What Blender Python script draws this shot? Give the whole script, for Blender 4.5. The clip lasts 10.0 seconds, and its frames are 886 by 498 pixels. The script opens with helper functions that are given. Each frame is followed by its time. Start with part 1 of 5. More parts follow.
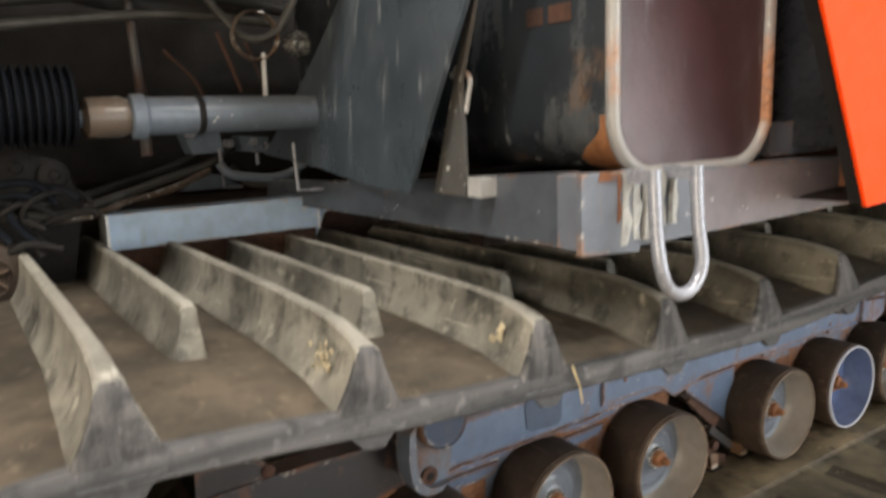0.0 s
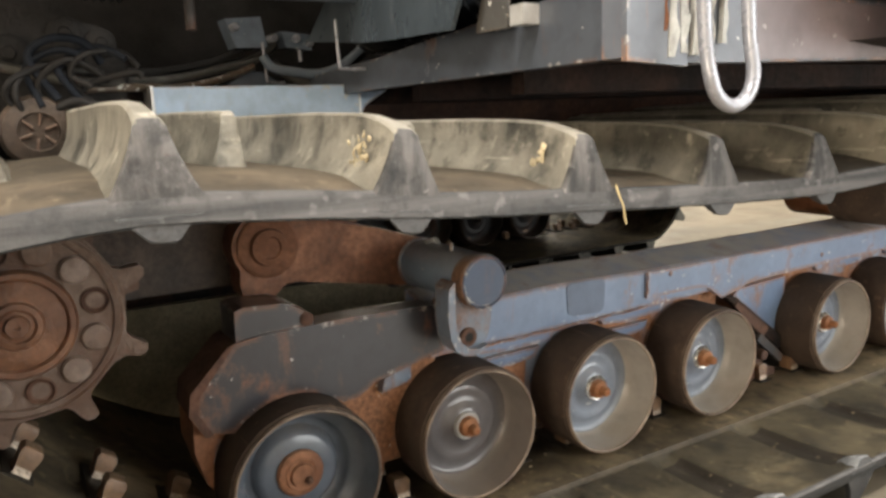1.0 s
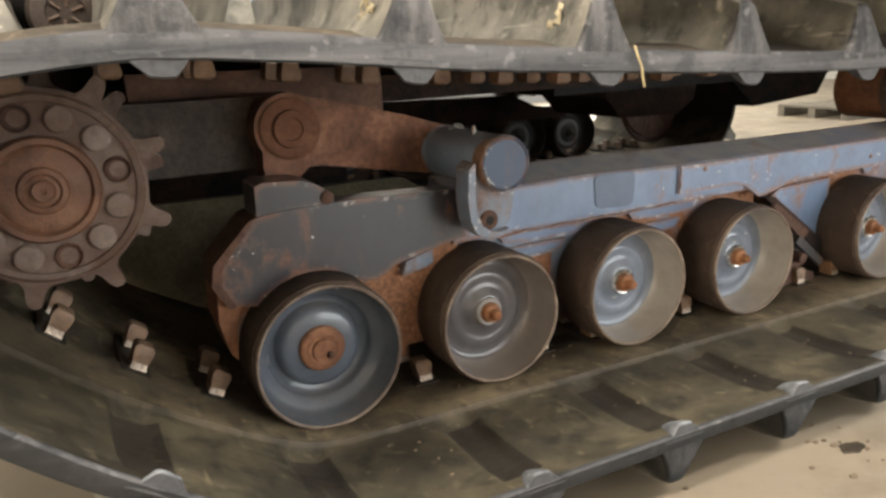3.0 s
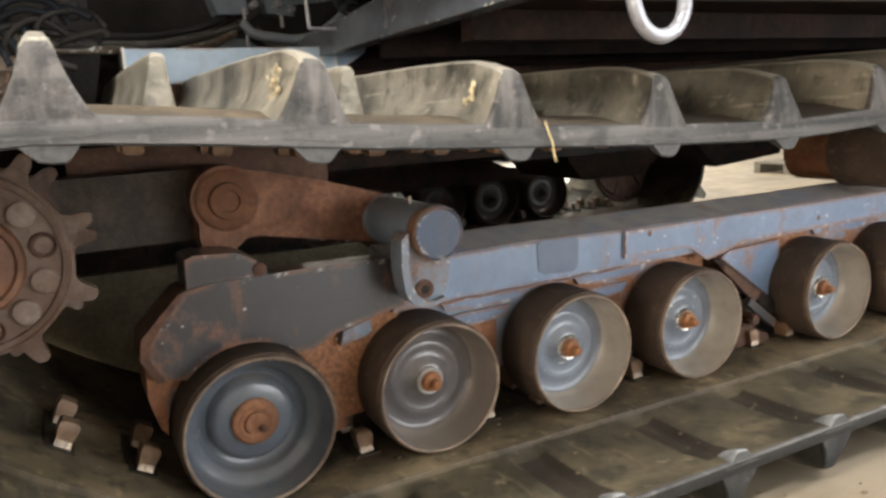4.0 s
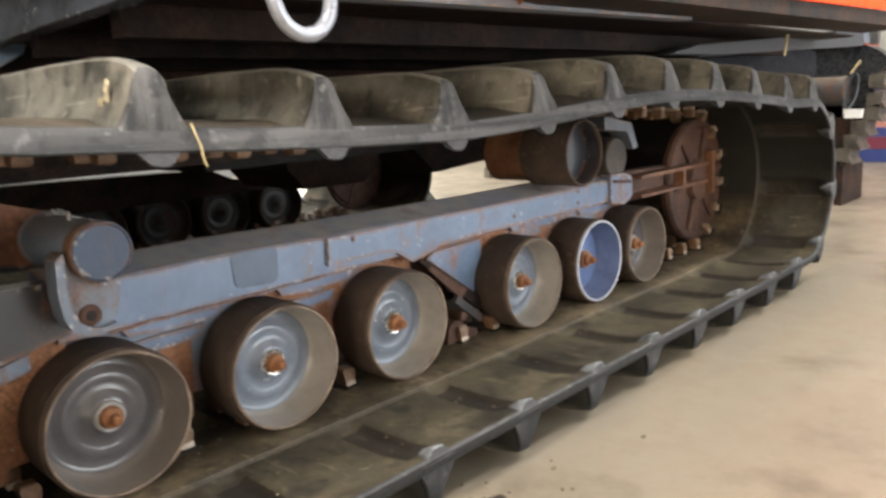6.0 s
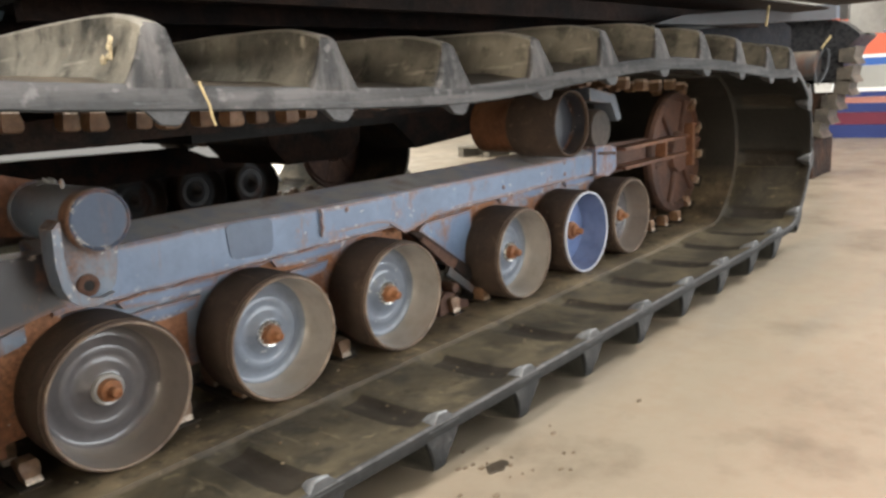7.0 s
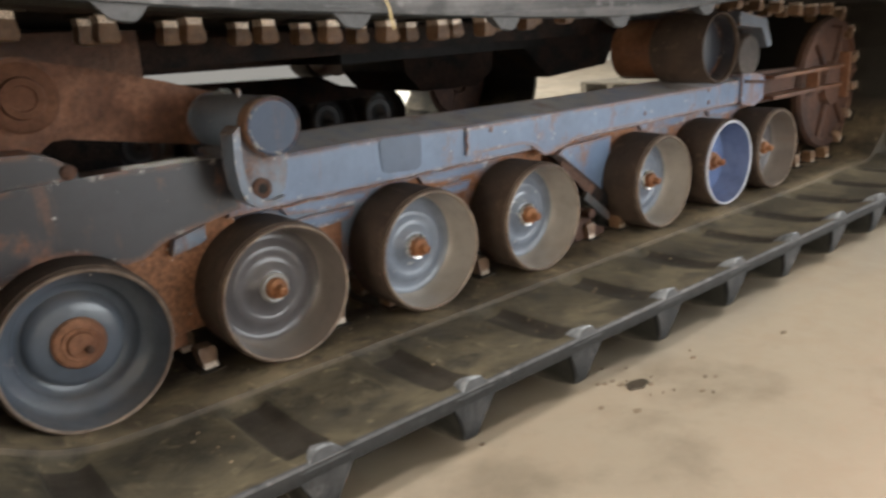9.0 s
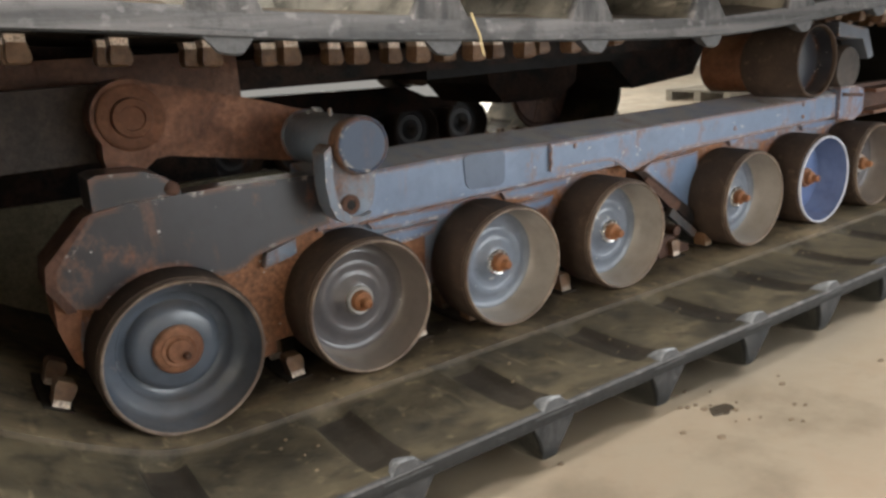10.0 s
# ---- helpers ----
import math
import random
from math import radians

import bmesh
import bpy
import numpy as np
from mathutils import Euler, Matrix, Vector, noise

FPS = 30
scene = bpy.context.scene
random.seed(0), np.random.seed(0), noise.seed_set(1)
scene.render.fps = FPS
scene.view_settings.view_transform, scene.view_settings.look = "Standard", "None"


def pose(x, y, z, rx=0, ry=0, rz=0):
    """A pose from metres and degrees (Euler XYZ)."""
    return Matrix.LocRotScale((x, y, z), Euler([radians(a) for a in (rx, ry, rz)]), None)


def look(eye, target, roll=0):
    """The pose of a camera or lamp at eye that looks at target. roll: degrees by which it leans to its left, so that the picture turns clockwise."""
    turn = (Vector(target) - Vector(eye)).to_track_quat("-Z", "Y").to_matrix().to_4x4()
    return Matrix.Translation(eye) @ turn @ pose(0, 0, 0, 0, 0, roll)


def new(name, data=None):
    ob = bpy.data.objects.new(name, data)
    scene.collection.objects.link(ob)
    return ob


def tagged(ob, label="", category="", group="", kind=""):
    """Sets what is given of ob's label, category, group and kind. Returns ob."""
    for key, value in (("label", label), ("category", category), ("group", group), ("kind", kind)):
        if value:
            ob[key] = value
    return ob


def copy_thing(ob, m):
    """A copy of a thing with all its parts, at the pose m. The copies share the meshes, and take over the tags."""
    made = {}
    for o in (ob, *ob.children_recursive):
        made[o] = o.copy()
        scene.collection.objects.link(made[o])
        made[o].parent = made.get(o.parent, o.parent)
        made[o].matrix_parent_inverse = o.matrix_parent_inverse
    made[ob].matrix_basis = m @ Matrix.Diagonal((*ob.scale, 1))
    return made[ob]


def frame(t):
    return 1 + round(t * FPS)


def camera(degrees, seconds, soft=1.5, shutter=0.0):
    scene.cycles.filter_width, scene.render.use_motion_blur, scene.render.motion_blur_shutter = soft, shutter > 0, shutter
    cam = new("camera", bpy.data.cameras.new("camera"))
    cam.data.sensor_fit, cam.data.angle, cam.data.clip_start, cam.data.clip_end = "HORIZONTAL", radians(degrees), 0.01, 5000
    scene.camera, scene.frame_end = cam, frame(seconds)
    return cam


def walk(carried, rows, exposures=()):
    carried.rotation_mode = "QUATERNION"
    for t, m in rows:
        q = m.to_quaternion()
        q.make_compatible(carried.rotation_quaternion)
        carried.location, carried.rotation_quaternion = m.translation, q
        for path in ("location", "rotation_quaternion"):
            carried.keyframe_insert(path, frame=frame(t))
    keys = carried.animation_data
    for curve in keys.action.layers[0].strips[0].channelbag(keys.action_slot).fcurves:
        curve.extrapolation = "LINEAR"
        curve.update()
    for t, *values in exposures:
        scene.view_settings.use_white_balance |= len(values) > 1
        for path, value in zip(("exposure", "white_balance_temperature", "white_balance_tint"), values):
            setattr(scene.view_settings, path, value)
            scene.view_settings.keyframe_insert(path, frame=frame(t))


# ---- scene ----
cam = camera(61.5, 10.0, soft=2.8, shutter=0.4)
PATH = [
    (0, (-0.493, -1.567, 1.486), (0.609, 0.064, 1.133), -2.0),
    (0.5, (-0.518, -1.558, 1.222), (0.524, 0.114, 0.878), -2.1),
    (1, (-0.519, -1.597, 1.134), (0.485, 0.095, 0.773), -2.1),
    (1.5, (-0.503, -1.588, 1.042), (0.475, 0.097, 0.588), -2.0),
    (2, (-0.553, -1.593, 1.017), (0.366, 0.101, 0.481), -2.1),
    (2.2, (-0.541, -1.594, 1.003), (0.349, 0.11, 0.451), -2.1),
    (3.3, (-0.429, -1.674, 0.994), (0.435, 0.063, 0.508), -2.8),
    (3.5, (-0.398, -1.685, 1.01), (0.473, 0.057, 0.558), -2.9),
    (4, (-0.333, -1.717, 1.021), (0.566, 0.03, 0.645), -3.0),
    (4.5, (-0.274, -1.746, 1.028), (0.748, -0.061, 0.686), -3.2),
    (5, (-0.244, -1.764, 1.038), (0.934, -0.177, 0.731), -3.2),
    (5.5, (-0.195, -1.767, 1.021), (1.118, -0.293, 0.7), -3.2),
    (6, (-0.146, -1.772, 0.991), (1.263, -0.403, 0.612), -3.1),
    (6.2, (-0.125, -1.779, 0.95), (1.296, -0.43, 0.552), -3.2),
    (7.3, (-0.242, -1.686, 0.956), (1.217, -0.388, 0.525), -3.4),
    (7.5, (-0.257, -1.684, 0.962), (1.191, -0.373, 0.534), -3.4),
    (8, (-0.257, -1.696, 0.984), (1.16, -0.344, 0.578), -3.4),
    (8.5, (-0.267, -1.694, 0.898), (1.094, -0.3, 0.446), -3.6),
    (9, (-0.315, -1.669, 0.901), (0.9, -0.184, 0.336), -3.6),
    (9.5, (-0.345, -1.663, 0.93), (0.745, -0.084, 0.365), -3.7),
    (10, (-0.333, -1.672, 0.939), (0.721, -0.06, 0.399), -4.0),
]
STOPS = [(0, -0.1, 6650, 10), (0.5, 0.28, 6700, 10), (1, 0.34, 6900, 10), (2, 0.3, 6900, 10), (3.4, 0.38, 6700, 10), (4.5, 0.44, 6680, 10), (6, 0.35, 6500, 10), (8, 0.29, 6450, 10), (8.5, 0.19, 6500, 10), (10, 0.12, 6450, 10)]  # the camera brightens a little under the machine
walk(cam, [(t, look(eye, target, roll)) for t, eye, target, roll in PATH], STOPS)

# ---- world and lights ----
world = bpy.data.worlds.new("world")
scene.world = world
world.use_nodes = True
world.node_tree.nodes["Background"].inputs["Color"].default_value = (1.0, 0.96, 0.88, 1)
world.node_tree.nodes["Background"].inputs["Strength"].default_value = 0.3

CEILING = 5.2
FLOOR = -0.056
LAMPS = [(-5.5, -1.2), (-1.3, -1.6), (2.6, -3.0), (6.8, -3.0), (-1.5, 5.5), (3.0, 5.5), (7.5, 5.5)]
LAMP_POWER = 225
GATE = (1.8, 11.5, 3.6)  # the open workshop gate behind the camera: from x, to x, height
GATE_POWER = 640
NORTH_GATE = (3.0, 11.0, 3.8)  # a second gate beyond the machine
NORTH_POWER = 480
WEST_OPENING = (-6.8, -2.8, 3.4)  # unseen opening in the west wall, added to light left-facing lugs: from y, to y, height
WEST_POWER = 430


def area_lamp(x, y, z, sx, sy, watts, colour):
    data = bpy.data.lights.new("ceiling_lamp_light", "AREA")
    data.shape, data.size, data.size_y, data.energy, data.color = "RECTANGLE", sx, sy, watts, colour
    ob = new("ceiling_lamp_light", data)
    ob.matrix_world = pose(x, y, z)
    return ob


# ---- materials ----
class Nodes:
    """A small builder for node materials."""

    def __init__(self, name):
        self.m = bpy.data.materials.new(name)
        self.m.use_nodes = True
        self.t = self.m.node_tree
        self.b = self.t.nodes["Principled BSDF"]
        self.co = self.n("ShaderNodeTexCoord").outputs["Object"]

    def n(self, kind, **kw):
        nd = self.t.nodes.new(kind)
        for k, v in kw.items():
            nd.inputs[k].default_value = v
        return nd

    def link(self, a, b):
        self.t.links.new(a, b)

    def noise(self, scale, detail=6.0, rough=0.6, stretch=None, shift=0.0, turn=(0, 0, 0)):
        co = self.co
        mp = self.n("ShaderNodeMapping")
        self.link(co, mp.inputs["Vector"])
        mp.inputs["Scale"].default_value = stretch or (1, 1, 1)
        mp.inputs["Rotation"].default_value = turn
        mp.inputs["Location"].default_value = (shift, shift * 1.7, shift * 0.6)
        info = self.n("ShaderNodeObjectInfo")
        mul = self.n("ShaderNodeMath")
        mul.operation = "MULTIPLY"
        mul.inputs[1].default_value = 17.0
        self.link(info.outputs["Random"], mul.inputs[0])
        add = self.t.nodes.new("ShaderNodeVectorMath")
        add.operation = "ADD"
        self.link(mp.outputs[0], add.inputs[0])
        self.link(mul.outputs[0], add.inputs[1])
        nz = self.n("ShaderNodeTexNoise", Scale=scale, Detail=detail, Roughness=rough)
        self.link(add.outputs[0], nz.inputs["Vector"])
        return nz.outputs["Fac"]

    def ramp(self, fac, lo, hi, a=0.0, b=1.0):
        r = self.n("ShaderNodeMapRange")
        r.inputs["From Min"].default_value, r.inputs["From Max"].default_value = lo, hi
        r.inputs["To Min"].default_value, r.inputs["To Max"].default_value = a, b
        self.link(fac, r.inputs["Value"])
        return r.outputs["Result"]

    def mix(self, fac, a, b):
        mx = self.t.nodes.new("ShaderNodeMix")
        mx.data_type = "RGBA"
        if isinstance(fac, float):
            mx.inputs[0].default_value = fac
        else:
            self.link(fac, mx.inputs[0])
        for sock, v in ((mx.inputs[6], a), (mx.inputs[7], b)):
            if isinstance(v, tuple):
                sock.default_value = (*v, 1)
            else:
                self.link(v, sock)
        return mx.outputs[2]

    def times(self, a, b):
        mm = self.n("ShaderNodeMath")
        mm.operation = "MULTIPLY"
        for i, v in enumerate((a, b)):
            if isinstance(v, float):
                mm.inputs[i].default_value = v
            else:
                self.link(v, mm.inputs[i])
        return mm.outputs[0]

    def upward(self, lo=0.3, hi=0.95):
        """How far a face looks up, for settled dust and for painted light from above."""
        g = self.n("ShaderNodeNewGeometry")
        s = self.n("ShaderNodeSeparateXYZ")
        self.link(g.outputs["Normal"], s.inputs[0])
        return self.ramp(s.outputs["Z"], lo, hi)

    def edges(self, radius=0.014, lo=0.004, hi=0.1):
        """How near a point lies to an edge or a seam, for rubbed paint."""
        bv = self.t.nodes.new("ShaderNodeBevel")
        bv.samples = 4
        bv.inputs["Radius"].default_value = radius
        g = self.n("ShaderNodeNewGeometry")
        d = self.t.nodes.new("ShaderNodeVectorMath")
        d.operation = "DOT_PRODUCT"
        self.link(bv.outputs[0], d.inputs[0])
        self.link(g.outputs["Normal"], d.inputs[1])
        return self.ramp(d.outputs["Value"], 1.0 - lo, 1.0 - hi)

    def done(self, colour, rough=0.6, metal=0.0, bump=None, depth=0.002, spec=0.5):
        if isinstance(colour, tuple):
            self.b.inputs["Base Color"].default_value = (*colour, 1)
        else:
            self.link(colour, self.b.inputs["Base Color"])
        for key, v in (("Roughness", rough), ("Metallic", metal)):
            if isinstance(v, (int, float)):
                self.b.inputs[key].default_value = v
            else:
                self.link(v, self.b.inputs[key])
        self.b.inputs["Specular IOR Level"].default_value = spec
        if bump is not None:
            bp = self.n("ShaderNodeBump", Distance=depth, Strength=1.0)
            self.link(bump, bp.inputs["Height"])
            self.link(bp.outputs[0], self.b.inputs["Normal"])
        return self.m


def painted(name, base, rust, rust_lo, rust_hi, chips=0.70, dust=(0.25, 0.2, 0.15), dusty=0.7, rough=0.45, grime=0.35, worn=0.0, radius=0.014, relief=0.0007):
    """Old paint on steel: rust patches, rubbed rusty edges, pale chips, grime and settled dust."""
    k = Nodes(name)
    big, mid, fine = k.noise(5.0), k.noise(22.0, shift=3.0), k.noise(90.0, shift=7.0)
    tone = k.mix(k.ramp(big, 0.3, 0.75), tuple(c * 0.8 for c in base), tuple(c * 1.15 for c in base))
    tone = k.mix(k.ramp(mid, 0.45, 0.8, 0.0, grime), tone, tuple(c * 0.35 for c in base))
    rusty = k.mix(k.ramp(fine, 0.3, 0.7), tuple(c * 0.5 for c in rust), tuple(c * 1.5 for c in rust))
    patch = k.noise(3.2, 12.0, 0.68, stretch=(1.0, 1.0, 0.6), shift=11.0)
    tone = k.mix(k.ramp(patch, rust_lo, rust_hi), tone, rusty)
    chip = k.noise(60.0, 2.0, 0.4, shift=19.0)
    cluster = k.ramp(k.noise(4.5, 3.0, 0.5, shift=23.0), 0.46, 0.58)
    tone = k.mix(k.times(cluster, k.ramp(chip, chips, chips + 0.03)), tone, (0.5, 0.5, 0.48))
    dst = k.times(k.upward(), k.ramp(k.noise(12.0, shift=5.0), 0.2, 0.65, 0.0, dusty))
    tone = k.mix(dst, tone, dust)
    if worn:
        run = k.noise(26.0, 4.0, 0.55, stretch=(1.0, 1.0, 0.12), shift=43.0)
        tone = k.mix(k.times(k.ramp(run, 0.58, 0.7, 0.0, 0.5), k.ramp(k.noise(6.0, shift=53.0), 0.45, 0.6)), tone, rusty)
        near = k.edges(radius)
        tone = k.mix(k.times(near, k.ramp(k.noise(9.0, 8.0, 0.65, shift=31.0), 0.56 - 0.2 * worn, 0.66 - 0.2 * worn, 0.0, 0.95)), tone, rusty)
        tone = k.mix(k.times(near, k.ramp(k.noise(38.0, 5.0, 0.6, shift=37.0), 0.585, 0.63, 0.0, 0.85)), tone, (0.5, 0.46, 0.42))
    rgh = k.ramp(patch, rust_lo, rust_hi, rough, 0.85)
    return k.done(tone, rgh, 0.0, k.ramp(k.noise(45.0, 8.0, shift=2.0), 0.2, 0.8), relief)


def rubber(name, base, dust, amount, rough=0.62, streak=None, depth=0.003, dust_light=None, spec=0.4, mottle=0.0):
    """Old rubber under dust; mottle: how strongly the dust is rubbed off in patches; the range of upward slope pales
    upturned faces, as dust and as painted top light.
    """
    k = Nodes(name)
    big, fine = k.noise(4.0, 8.0, stretch=streak), k.noise(70.0, 6.0, shift=4.0)
    facing = k.upward(*dust_light) if dust_light else 1.0
    tone = k.mix(k.ramp(fine, 0.3, 0.7), tuple(c * 0.75 for c in base), tuple(c * 1.25 for c in base))
    tone = k.mix(k.times(k.ramp(big, 0.38, 0.62, amount * 0.2, amount), facing), tone, dust)
    spot = k.noise(28.0, 3.0, 0.5, shift=9.0)
    tone = k.mix(k.times(k.ramp(spot, 0.62, 0.72, 0.0, 0.55), facing), tone, tuple(min(1, c * 1.5) for c in dust))
    scratch = k.noise(40.0, 3.0, 0.5, stretch=(1.0, 0.12, 1.4), shift=33.0, turn=(0.3, 0.5, 0.2))
    tone = k.mix(k.times(k.ramp(scratch, 0.66, 0.72, 0.0, 0.45), facing), tone, tuple(min(1, c * 1.7) for c in dust))
    if mottle:
        tone = k.mix(k.ramp(k.noise(6.5, 9.0, 0.7, shift=61.0), 0.44, 0.62, 0.0, mottle), tone, tuple(c * 1.2 for c in base))
    blot = k.noise(14.0, 6.0, 0.65, shift=15.0)
    tone = k.mix(k.ramp(blot, 0.52, 0.64, 0.0, 0.6), tone, base)
    return k.done(tone, k.ramp(big, 0.3, 0.8, rough, min(1.0, rough + 0.2)), 0.0, k.ramp(k.noise(35.0, 9.0, 0.7), 0.2, 0.8), depth, spec)


def scuffed(name, base, mark, lo, rough=0.22, turn=(0.0, 0.6, 0.0), rust=None):
    """Smooth paint or rubber with long pale scuffs, and rust stains where given."""
    k = Nodes(name)
    a, c = k.noise(3.0, 6.0), k.noise(60.0, 6.0, shift=3.0)
    tone = k.mix(k.ramp(a, 0.3, 0.7), tuple(x * 0.65 for x in base), tuple(x * 1.35 for x in base))
    if rust:
        tone = k.mix(k.ramp(k.noise(2.4, 9.0, 0.65, shift=27.0), 0.62, 0.7), tone, rust)
    line = k.noise(16.0, 4.0, 0.55, stretch=(1.6, 1.6, 0.22), shift=9.0, turn=turn)
    tone = k.mix(k.ramp(line, lo, lo + 0.1, 0.0, 0.75), tone, mark)
    haze = k.noise(5.0, 8.0, 0.7, stretch=(1.0, 1.0, 0.5), shift=13.0)
    tone = k.mix(k.ramp(haze, 0.52, 0.75, 0.0, 0.3), tone, mark)
    return k.done(tone, k.ramp(haze, 0.4, 0.7, rough, rough + 0.3), 0.0, k.ramp(c, 0.2, 0.8), 0.0006)


def rusty(name, dark, light, rough=0.8, dust=0.25, spec=0.4):
    k = Nodes(name)
    a, c = k.noise(6.0, 9.0, 0.65), k.noise(60.0, 8.0, 0.7, shift=3.0)
    tone = k.mix(k.ramp(a, 0.39, 0.62), dark, light)
    tone = k.mix(k.ramp(c, 0.4, 0.75, 0.0, 0.7), tone, tuple(x * 0.45 for x in dark))
    tone = k.mix(k.times(k.upward(), k.ramp(a, 0.3, 0.7, 0.0, dust)), tone, (0.28, 0.21, 0.15))
    return k.done(tone, k.ramp(c, 0.3, 0.7, rough - 0.2, rough), 0.0, k.ramp(c, 0.2, 0.8), 0.003, spec)


def plain(name, base, rough, metal=0.0, vary=0.3, scale=20.0, depth=0.001, spec=0.5):
    k = Nodes(name)
    a, c = k.noise(scale * 0.3, 5.0), k.noise(scale * 3, 6.0, shift=3.0)
    tone = k.mix(k.ramp(a, 0.3, 0.7), tuple(x * (1 - vary) for x in base), tuple(min(1, x * (1 + vary)) for x in base))
    return k.done(tone, k.ramp(c, 0.3, 0.7, max(0.05, rough - 0.12), min(1, rough + 0.1)), metal, k.ramp(c, 0.2, 0.8), depth, spec)


M_MAUVE = painted("mauve_grey_paint", (0.19, 0.165, 0.18), (0.2, 0.1, 0.06), 0.66, 0.76, 0.74, dusty=0.2)
M_PATCH = painted("dark_touched_up_paint", (0.07, 0.1, 0.16), (0.17, 0.085, 0.05), 0.72, 0.82, 0.8, rough=0.35)
M_BEAM = painted("worn_blue_grey_paint", (0.132, 0.185, 0.285), (0.2, 0.095, 0.05), 0.555, 0.655, 0.7, dust=(0.28, 0.26, 0.245), dusty=1.2, rough=0.28, worn=1.0, radius=0.024)
M_TUBE = painted("tube_paint", (0.16, 0.215, 0.29), (0.2, 0.1, 0.056), 0.53, 0.63, 0.7, dust=(0.3, 0.25, 0.21), dusty=0.5, rough=0.3, worn=0.5, radius=0.015)
M_ARM = painted("dirty_grey_paint", (0.025, 0.026, 0.033), (0.14, 0.062, 0.035), 0.53, 0.62, 0.76, dust=(0.1, 0.073, 0.055), dusty=0.7, rough=0.28, worn=0.6, radius=0.025, relief=0.0003)
M_SADDLE = painted("rusty_strap_paint", (0.115, 0.145, 0.195), (0.13, 0.068, 0.042), 0.49, 0.6, 0.72, dusty=0.4, rough=0.28, worn=0.6, radius=0.015)
M_DISC = painted("worn_wheel_paint", (0.175, 0.2, 0.245), (0.13, 0.08, 0.055), 0.74, 0.84, 0.7, dusty=0.3, rough=0.15, relief=0.0004)
M_DISC_DIM = painted("brown_grey_wheel_paint", (0.108, 0.1, 0.104), (0.14, 0.07, 0.04), 0.58, 0.72, 0.7, dusty=0.3, rough=0.15, relief=0.0005)
# Darker disc colour, for the first wheel only.
M_DISC_SLATE = painted("dark_slate_wheel_paint", (0.09, 0.105, 0.13), (0.12, 0.066, 0.042), 0.58, 0.72, 0.74, dusty=0.3, rough=0.2, relief=0.0005)
M_BARREL = painted("dusty_wheel_barrel", (0.3, 0.278, 0.255), (0.16, 0.1, 0.07), 0.6, 0.78, 0.8, dusty=0.5, rough=0.3, relief=0.0005)
M_BARREL_DIM = painted("brown_wheel_barrel", (0.165, 0.145, 0.135), (0.16, 0.1, 0.07), 0.56, 0.7, 0.8, dusty=0.5, rough=0.3, relief=0.0005)
M_LOWER = painted("rust_streaked_paint", (0.15, 0.185, 0.245), (0.21, 0.094, 0.047), 0.43, 0.53, 0.72, worn=1.0)
# Dark paint with grime; on the far track it stands in for shade.
M_SHADE = painted("grime_and_shade_paint", (0.035, 0.034, 0.036), (0.06, 0.03, 0.02), 0.5, 0.6, 0.78)
M_DISC_NEW = painted("fresh_blue_wheel_paint", (0.13, 0.18, 0.335), (0.13, 0.08, 0.055), 0.78, 0.88, 0.8, dusty=0.2, rough=0.25, relief=0.0006)
M_LIP = rusty("worn_rim_edge", (0.085, 0.055, 0.04), (0.3, 0.225, 0.17), 0.5, 0.2, 0.6)
M_LIP_NEW = plain("pale_rim_edge", (0.5, 0.52, 0.6), 0.5, 0.0, 0.2, 40.0)
M_RUST = rusty("rust", (0.15, 0.062, 0.032), (0.34, 0.155, 0.082))
M_ROCKER = rusty("worn_rocker_rust", (0.11, 0.038, 0.016), (0.33, 0.148, 0.08), 0.45, 0.2, 0.4)
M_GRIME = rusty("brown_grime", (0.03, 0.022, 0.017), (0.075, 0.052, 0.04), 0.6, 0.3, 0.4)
# Upward range pales the upper run and darkens the lower, as light does.
M_RIM = rubber("slate_belt_rim", (0.022, 0.024, 0.026), (0.112, 0.108, 0.11), 0.85, 0.65, (0.4, 1, 9), dust_light=(-0.5, 0.35), spec=0.25)
M_RUST_DARK = rusty("dark_rust", (0.045, 0.022, 0.016), (0.11, 0.05, 0.03))
M_RUST_ORANGE = rusty("orange_rust", (0.19, 0.07, 0.028), (0.36, 0.155, 0.065), 0.7)
M_BAR = painted("dull_bar_paint", (0.02, 0.024, 0.03), (0.06, 0.038, 0.027), 0.66, 0.76, 0.8, dusty=0.1, rough=0.6)
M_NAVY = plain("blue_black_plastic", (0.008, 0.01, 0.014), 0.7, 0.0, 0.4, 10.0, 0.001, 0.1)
# Pale olive put in for light that does not reach the plate.
M_SCREEN = rusty("brightened_screen", (0.2, 0.172, 0.115), (0.32, 0.28, 0.19), 0.8, 0.2, 0.2)
M_CYL = painted("slate_cylinder_paint", (0.15, 0.185, 0.235), (0.14, 0.09, 0.06), 0.66, 0.78, 0.72, dusty=0.3, rough=0.25, relief=0.0008)
M_SPROCKET = rusty("rusty_grey_casting", (0.095, 0.047, 0.028), (0.175, 0.122, 0.095), 0.55, 0.3, 0.5)
M_DOME = rusty("pale_worn_dome", (0.14, 0.085, 0.06), (0.25, 0.19, 0.16), 0.5, 0.2, 0.5)
M_HUB = rusty("brown_hub_casting", (0.095, 0.036, 0.017), (0.22, 0.1, 0.052), 0.5, 0.3, 0.5)
M_TYRE = rubber("worn_tyre_rubber", (0.04, 0.029, 0.023), (0.11, 0.076, 0.058), 0.6, 0.75, spec=0.25)
